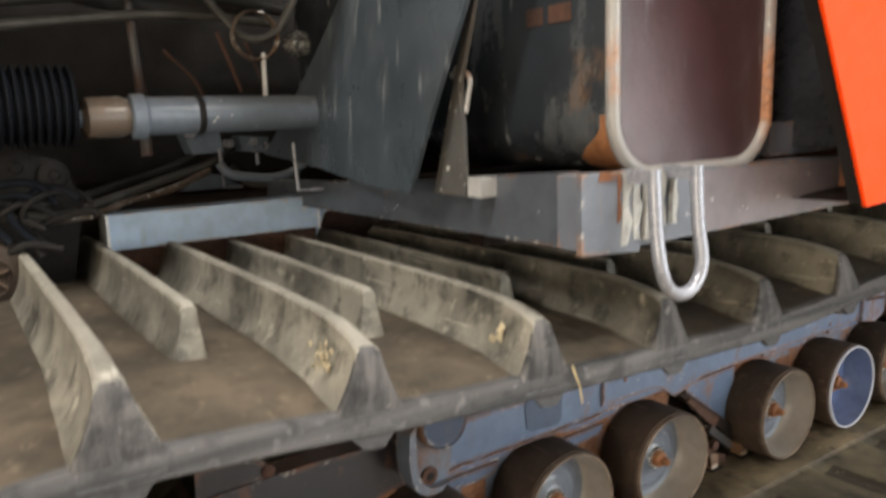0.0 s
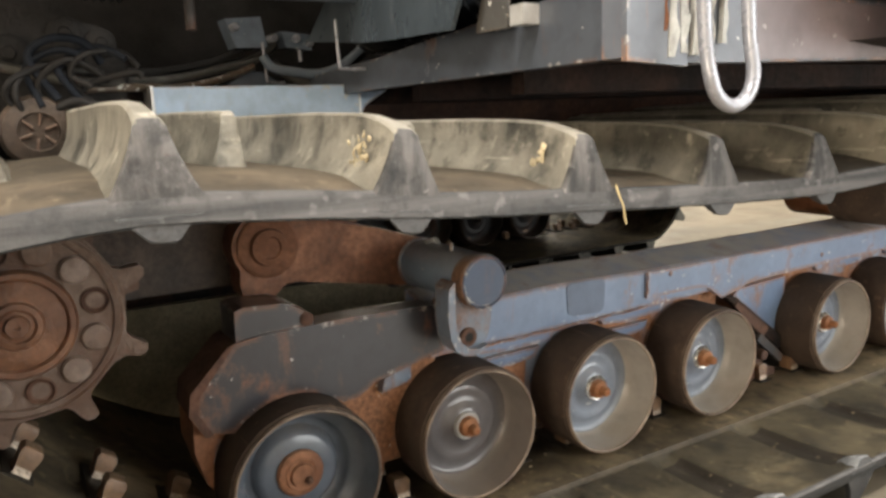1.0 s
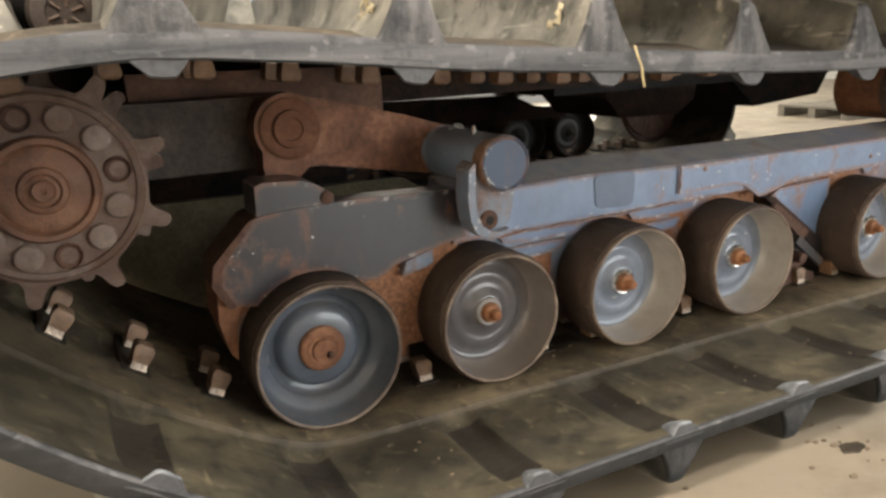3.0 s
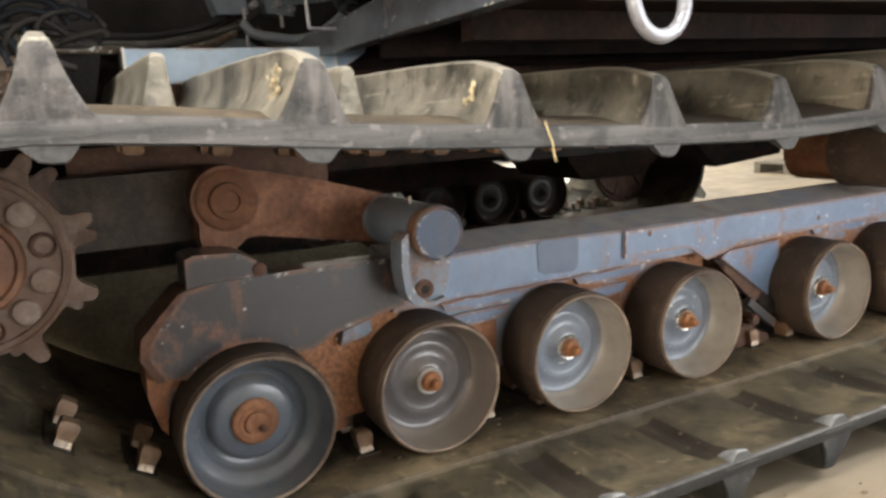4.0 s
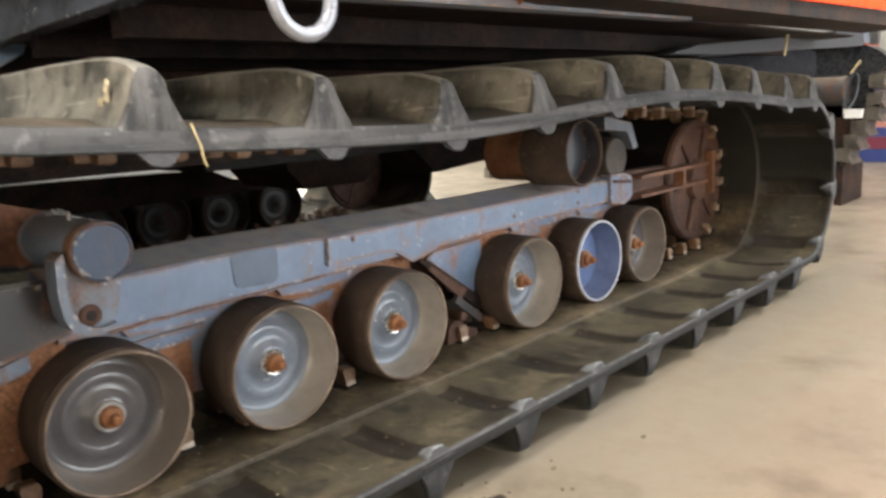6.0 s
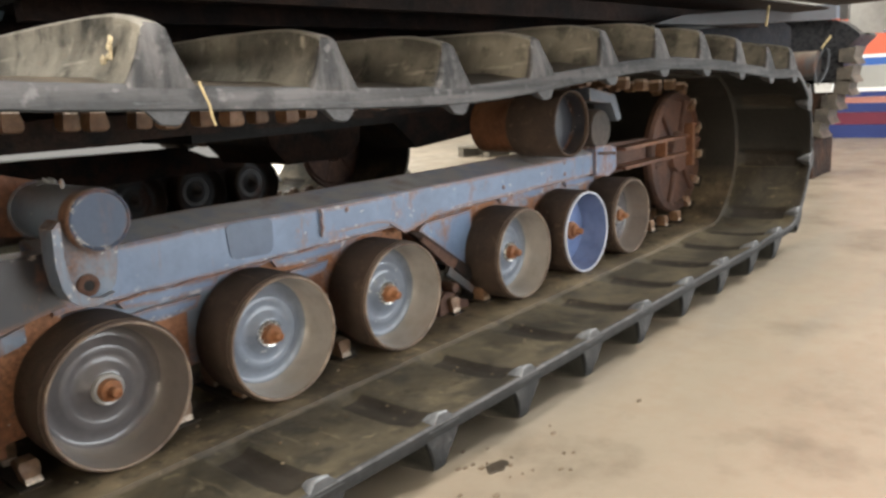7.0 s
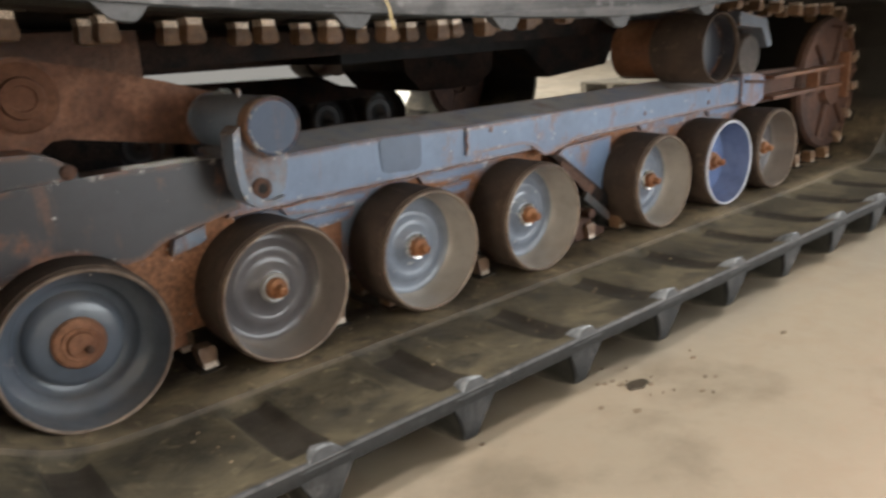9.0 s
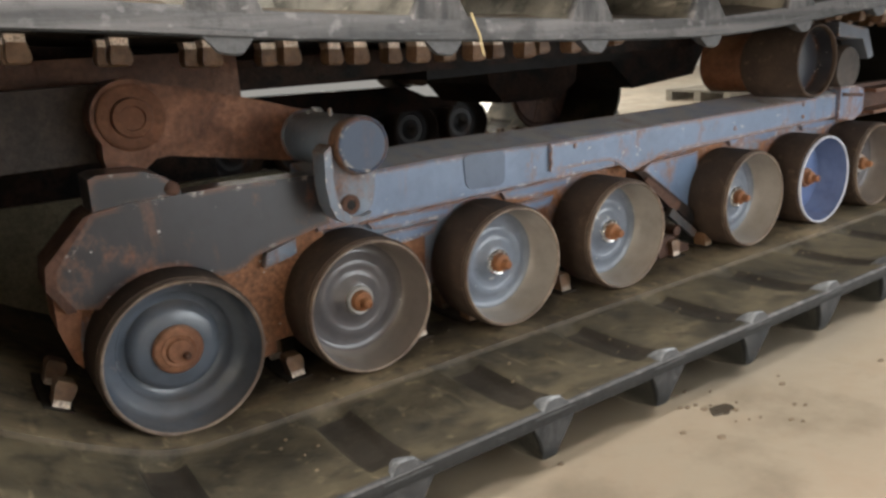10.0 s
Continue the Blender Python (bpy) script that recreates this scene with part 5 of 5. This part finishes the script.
for pts, r, m in (([(0.1, 0.72, 1.7), (0.19, 0.72, 1.6), (0.22, 0.72, 1.5)], 0.005, M_RUST_DARK), ([(0.27, 0.75, 1.76), (0.31, 0.74, 1.64), (0.33, 0.74, 1.58)], 0.006, M_RUST_DARK), ([(0.36, 0.76, 1.74), (0.4, 0.75, 1.62)], 0.006, M_RUST_DARK),
                  ([(0.02, 0.74, 1.95), (0.03, 0.74, 1.62), (0.03, 0.74, 1.4)], 0.016, M_SHADE), ([(-0.3, 0.78, 1.93), (-0.1, 0.78, 1.86), (0.2, 0.8, 1.83), (0.5, 0.82, 1.87)], 0.035, M_SHADE)):
    part("rod", tube(pts, r, 8), m, groomer, "thin rusty rod", smooth=60)
ringm = part("gauge_ring", lathe([(0.068, 0.025), (0.074, 0.0), (0.068, -0.012), (0.064, 0.0), (0.068, 0.025)], 28), M_COLLAR, groomer, "brass-coloured ring on a stem", smooth=50)
part("stem", tube([(0.02, 0.0, -0.05), (0.018, 0.0, -0.2)], 0.008, 8, steps=1), M_BRIGHT, ringm)
ringm.matrix_basis = pose(0.335, 0.6, 1.735)
part("hose_coupling", lathe([(0.034, 0.03), (0.04, 0.0), (0.036, -0.02), (0.028, -0.022), (0.025, 0.0)], 28), M_STEEL, groomer, "bright chrome hose coupling", smooth=50).matrix_basis = pose(0.475, 0.62, 1.715, 0, 0, 20)

gear = part("drive_housing", slab([(-0.9, 1.0), (-0.2, 1.05), (-0.15, 1.28), (-0.2, 1.40), (-0.45, 1.47), (-0.9, 1.5)], 0.76, 0.98, 0.015), M_BLACK, groomer, "greasy black drive housing with round covers")
for x0, z0, r in ((-0.31, 1.385, 0.045), (-0.22, 1.36, 0.04), (-0.45, 1.33, 0.05)):
    part("round_cover", lathe([(r, 0.765), (r, 0.748), (r * 0.8, 0.742), (r * 0.4, 0.742), (r * 0.3, 0.735), (0.0, 0.735)], 28, cx=x0, cz=z0), M_BLACK, gear, smooth=40)
final = part("final_drive", lathe([(0.17, 0.72), (0.17, 0.6), (0.15, 0.57), (0.09, 0.56), (0.085, 0.575), (0.03, 0.58), (0.0, 0.57)], 40), M_GRIME, groomer, "rusty ribbed final drive casting", smooth=40)
for i in range(6):
    a = radians(60 * i + 20)
    part("rib", tube([(0.03 * math.cos(a), 0.572, 0.03 * math.sin(a)), (0.085 * math.cos(a), 0.568, 0.085 * math.sin(a))], 0.007, 8, steps=1), M_SPROCKET, final)
    part("stud", lathe([(0.016, 0.6), (0.016, 0.572), (0.0, 0.57)], 12, cx=0.135 * math.cos(a + 0.4), cz=0.135 * math.sin(a + 0.4)), M_RUST, final)
final.matrix_basis = pose(-0.41, 0.25, 1.122) @ Matrix.Diagonal((0.55, 0.6, 0.55, 1))

# ---- far track, mirrored ----
FAR_PARTS = ("rubber_track", "drive_sprocket", "idler_wheel", "carrier_roller")
for ob in [o for o in groomer.children if o.name.split(".")[0] in FAR_PARTS]:
    twin = copy_thing(ob, Matrix.Identity(4))
    twin.matrix_basis = M_MIRROR @ ob.matrix_basis
    if ob is track:
        twin.matrix_basis = Matrix.Translation((0, 0.33, 0)) @ twin.matrix_basis
    for piece in [p for p in twin.children if p.name.split(".")[0] in ("lower_plate", "scraper", "seam_strip", "paint_patch")]:
        bpy.data.objects.remove(piece)

# Far wheels and beam take near-black colours for the shade under the machine.
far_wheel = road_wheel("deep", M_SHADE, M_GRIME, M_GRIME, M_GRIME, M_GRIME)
tagged(far_wheel, "road wheel of the far track, coloured dark as in shade")
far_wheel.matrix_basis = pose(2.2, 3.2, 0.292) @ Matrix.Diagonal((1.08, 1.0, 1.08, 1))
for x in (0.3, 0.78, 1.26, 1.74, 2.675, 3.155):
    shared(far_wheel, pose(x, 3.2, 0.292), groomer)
part("far_beam", slab([(0.44, 0.68), (1.5, 0.664), (2.45, 0.638), (2.62, 0.56), (2.9, 0.52), (2.9, 0.46), (0.44, 0.46)], 2.95, 3.13, 0.006), M_HULL, groomer, "beam of the far track, coloured black as in shade")
# Dark sheet added where shade lies; it hides the bright floor behind.
far_sheet = part("inner_guard", boxed(0.1, 3.3, 3.42, 3.46, 0.1, 0.5, width=0.004), M_SHADE, groomer, "dark sheet added to hide bright floor between the far wheels")

# ---- straw and dry mud caught on the track ----
straw = part("straw", tube([(0.516, -0.523, 0.983), (0.519, -0.531, 0.96), (0.522, -0.538, 0.942), (0.523, -0.54, 0.924), (0.528, -0.54, 0.906)], 0.0021, 6), M_STRAW)
for x0, y0, a in ((-0.116, -0.199, 30),):
    leaf = part("leaf", slab([(-0.009, -0.003), (0.0, -0.005), (0.01, 0.0), (0.001, 0.005)], -0.001, 0.001), M_STRAW)
    leaf.matrix_basis = pose(x0, y0, 0.094, 82, 0, a)
    tagged(leaf, "small dry yellow leaf lying on the belt", "leaf")
tagged(straw, "dry straw stalk caught on the track edge", "straw")
for cx0, y0, z0, n, spread in ((0.419, -0.41, 1.042, 16, 0.011), (0.031, -0.38, 1.05, 70, 0.025), (1.198, -0.345, 1.0, 9, 0.016)):
    bm = bmesh.new()
    for i in range(n):
        r = random.uniform(0.002, 0.0065) * (1.0 if n > 30 else 1.2)
        lean = random.gauss(0, spread)
        mm = Matrix.Translation((cx0 + random.gauss(0, spread * 0.12), y0 + lean + random.gauss(0, spread * 0.5), z0 - 0.8 * lean + random.gauss(0, spread * 0.7))) @ pose(0, 0, 0, random.uniform(-80, 20)) @ Matrix.Diagonal((r * 0.45, r * random.uniform(0.6, 1.3), r * random.uniform(0.8, 1.6), 1))
        made = bmesh.ops.create_icosphere(bm, subdivisions=1, radius=1.0, matrix=mm)
        for v in made["verts"]:
            v.co += Vector((random.gauss(0, r * 0.12), random.gauss(0, r * 0.2), random.gauss(0, r * 0.2)))
    tagged(part("mud_crumbs", bm, M_CRUMB), "dry yellowish mud stuck to a track lug", "mud", kind="stuff")

grit = bmesh.new()
for i in range(140):
    x0, y0, r = random.uniform(-0.05, 3.3), random.choice((random.uniform(-0.5, -0.18), random.uniform(0.0, 0.12))), random.uniform(0.0015, 0.005)
    bmesh.ops.create_icosphere(grit, subdivisions=1, radius=1.0, matrix=Matrix.Translation((x0, y0, 0.094 + (0.006 if y0 > 0 else 0.0))) @ Matrix.Diagonal((r * 1.3, r, r * 0.6, 1)))
tagged(part("grit", grit, M_CRUMB_DARK), "dry mud grit scattered on the lower belt", "grit", kind="stuff")

# ---- oil spots on the floor ----
def spot(cx0, cy0, r, stretch, seed):
    rnd = random.Random(seed)
    bm = bmesh.new()
    pts = []
    for i in range(18):
        a = 2 * math.pi * i / 18
        q = r * (0.65 + 0.5 * rnd.random())
        pts.append(bm.verts.new((cx0 + q * math.cos(a) * stretch, cy0 + q * math.sin(a), FLOOR + 0.004)))
    low = [bm.verts.new((v.co.x * 1.0, v.co.y, FLOOR)) for v in pts]
    bm.faces.new(pts)
    for i in range(18):
        bm.faces.new((pts[i], low[i], low[(i + 1) % 18], pts[(i + 1) % 18]))
    return bm


for i, (x0, y0, r, st) in enumerate(((1.214, -0.584, 0.027, 1.5), (1.186, -0.554, 0.009, 1.2), (1.187, -0.524, 0.006, 1.4), (1.161, -0.519, 0.007, 1.1), (1.146, -0.508, 0.006, 1.5), (1.214, -0.552, 0.004, 1.0), (1.244, -0.573, 0.006, 1.3), (1.243, -0.609, 0.007, 1.4),
                                     (1.5, -0.568, 0.004, 1.2), (1.465, -0.602, 0.007, 2.2), (1.381, -0.69, 0.005, 1.4), (1.398, -0.709, 0.005, 1.2), (1.303, -0.729, 0.006, 1.5), (1.315, -0.752, 0.005, 1.2), (1.28, -0.501, 0.004, 1.0), (1.229, -0.456, 0.005, 1.6),
                                     (1.279, -0.585, 0.004, 1.2), (1.099, -0.67, 0.009, 1.3), (1.048, -0.595, 0.006, 1.5), (1.225, -0.661, 0.0035, 1.0), (1.256, -0.673, 0.0035, 1.3), (1.192, -0.645, 0.003, 1.0), (0.718, -0.502, 0.006, 1.3), (1.801, -0.702, 0.008, 1.6))):
    tagged(part("oil_spot", spot(x0 + 0.015, y0 + 0.011, r * 0.92, st, i), M_OIL if r > 0.02 else M_SPECK), "small dark oil spot on the floor", "oil spot", "oil spots")

# ---- the rear tiller and what stands behind ----
def slab_x(pts, x0, x1, width=0.0):
    """A polygon in y and z, given thickness from x0 to x1."""
    bm = slab([(y, z) for y, z in pts], x0, x1)
    for v in bm.verts:
        v.co = Vector((v.co.y, v.co.x, v.co.z))
    if width:
        bevel(bm, width)
    return bm


tiller = new("snow_tiller")
tagged(tiller, "rear snow tiller with toothed blades, black cover and grey frame", "tiller")
part("cover", slab_x([(2.4, 1.33), (0.45, 1.32), (0.1, 1.3), (0.0, 1.25), (-0.1, 1.16), (-0.02, 1.08), (0.02, 0.97), (0.02, 0.81), (0.09, 0.76), (0.6, 0.6), (2.4, 0.5)], 7.0, 7.6, 0.02), M_PLASTIC, tiller, "black plastic cover")
part("top_frame", slab_x([(2.4, 1.45), (0.3, 1.43), (0.3, 1.315), (2.4, 1.335)], 6.9, 7.1, 0.006), M_BAR, tiller, "dark grey frame tube")
part("frame_end", slab_x([(0.29, 1.432), (0.09, 1.42), (0.08, 1.31), (0.28, 1.312)], 6.88, 7.1, 0.006), M_GREY, tiller, "grey frame end")
part("post", slab_x([(0.08, 1.7), (0.02, 1.7), (0.02, 1.3), (0.08, 1.3)], 7.05, 7.12, 0.006), M_ZINC, tiller, "dull brown post")
for y0, z0, w in ((-0.1, 0.92, 0.15), (-0.09, 0.77, 0.15), (-0.07, 0.66, 0.15), (0.02, 0.54, 0.15), (0.08, 0.42, 0.14), (0.14, 0.3, 0.14)):
    part("tooth", slab_x([(y0 + w, z0 + 0.13), (y0 + 0.02, z0 + 0.145), (y0 + 0.035, z0 + 0.06), (y0, z0), (y0 + w, z0 + 0.03)], 6.95, 7.25, 0.01), M_TEETH, tiller, "rusty wedge-shaped tooth")
part("rotor", slab_x([(0.12, 0.8), (0.18, 0.45), (0.3, 0.28), (2.4, 0.28), (2.4, 0.8)], 7.0, 7.4, 0.02), M_HULL, tiller)
part("skid", slab_x([(0.2, 0.3), (0.26, 0.3), (0.26, FLOOR), (0.2, FLOOR)], 6.9, 7.5, 0.01), M_HULL, tiller)
ring = [(6.9 + 0.1 * math.sin(a), 0.165 + 0.045 * math.cos(a), 0.925 + 0.14 * math.sin(a)) for a in (2 * math.pi * i / 16 for i in range(17))]
part("hose_coupling", tube(ring, 0.011, 10, steps=2), M_BAR, tiller, "dull steel ring coupling", smooth=40)
part("coupling_drum", lathe([(0.0, 0.2), (0.12, 0.2), (0.125, 0.22), (0.125, 0.5), (0.0, 0.5)], 28, cx=6.92, cz=0.93), M_SHADE, tiller, smooth=40)
part("marker_plate", slab_x([(0.21, 0.78), (0.06, 0.77), (0.07, 0.7), (0.2, 0.7)], 6.86, 6.9, 0.004), M_WHITE, tiller, "small white plate")
part("marker_stick", tube([(6.88, 0.17, 1.07), (6.88, 0.1, 1.17)], 0.008, 8, steps=1), M_STRAW, tiller, "short pale stick")
part("marker_stick", tube([(3.45, -0.5, 1.13), (3.48, -0.5, 1.22)], 0.005, 8, steps=1), M_STRAW, groomer, "short pale stick")
part("finisher", slab_x([(0.06, 1.44), (-0.02, 1.5), (-0.3, 1.5), (-0.4, 1.3), (-0.2, 1.17), (-0.06, 1.18), (0.05, 1.29)], 7.2, 7.4, 0.03), M_CLEAR, tiller, "milky clear plastic finisher sheet")

barrier = new("board_barrier")
tagged(barrier, "red, white and blue painted boards stacked along the workshop", "barrier")
bands = ((FLOOR, 0.12, M_BAND_BLUE), (0.12, 0.28, M_BAND_MAROON), (0.28, 0.4, M_BAND_BLUE), (0.4, 0.48, M_BAND_PINK), (0.48, 0.55, M_BAND_BLUE), (0.55, 0.6, M_WHITE), (0.6, 0.88, M_BAND_GREY), (0.88, 0.98, M_BAND_SKY), (0.98, 1.02, M_WHITE), (1.02, 1.5, M_BAND_RED), (1.5, 2.1, M_BAND_GREY))
for z0, z1, m in bands:
    part("board", boxed(10.95, 11.01, -4.0, 3.2, z0 + 0.002, z1 - 0.002, width=0.004), m, barrier)
for y0 in (-3.0, 0.0, 3.0):
    part("post", boxed(11.01, 11.09, y0, y0 + 0.08, FLOOR, 2.1), M_BLACK, barrier)

pallet = new("pallet")
tagged(pallet, "dark wooden pallet lying on the floor beyond the machine", "pallet")
for i in range(6):
    part("slat", boxed(7.9 + 0.19 * i, 8.03 + 0.19 * i, 4.15, 5.15, FLOOR + 0.12, FLOOR + 0.145, width=0.003), M_WOOD, pallet)
for y0 in (4.15, 4.6, 5.05):
    part("bearer", boxed(7.9, 8.98, y0, y0 + 0.1, FLOOR, FLOOR + 0.12, width=0.003), M_WOOD, pallet)
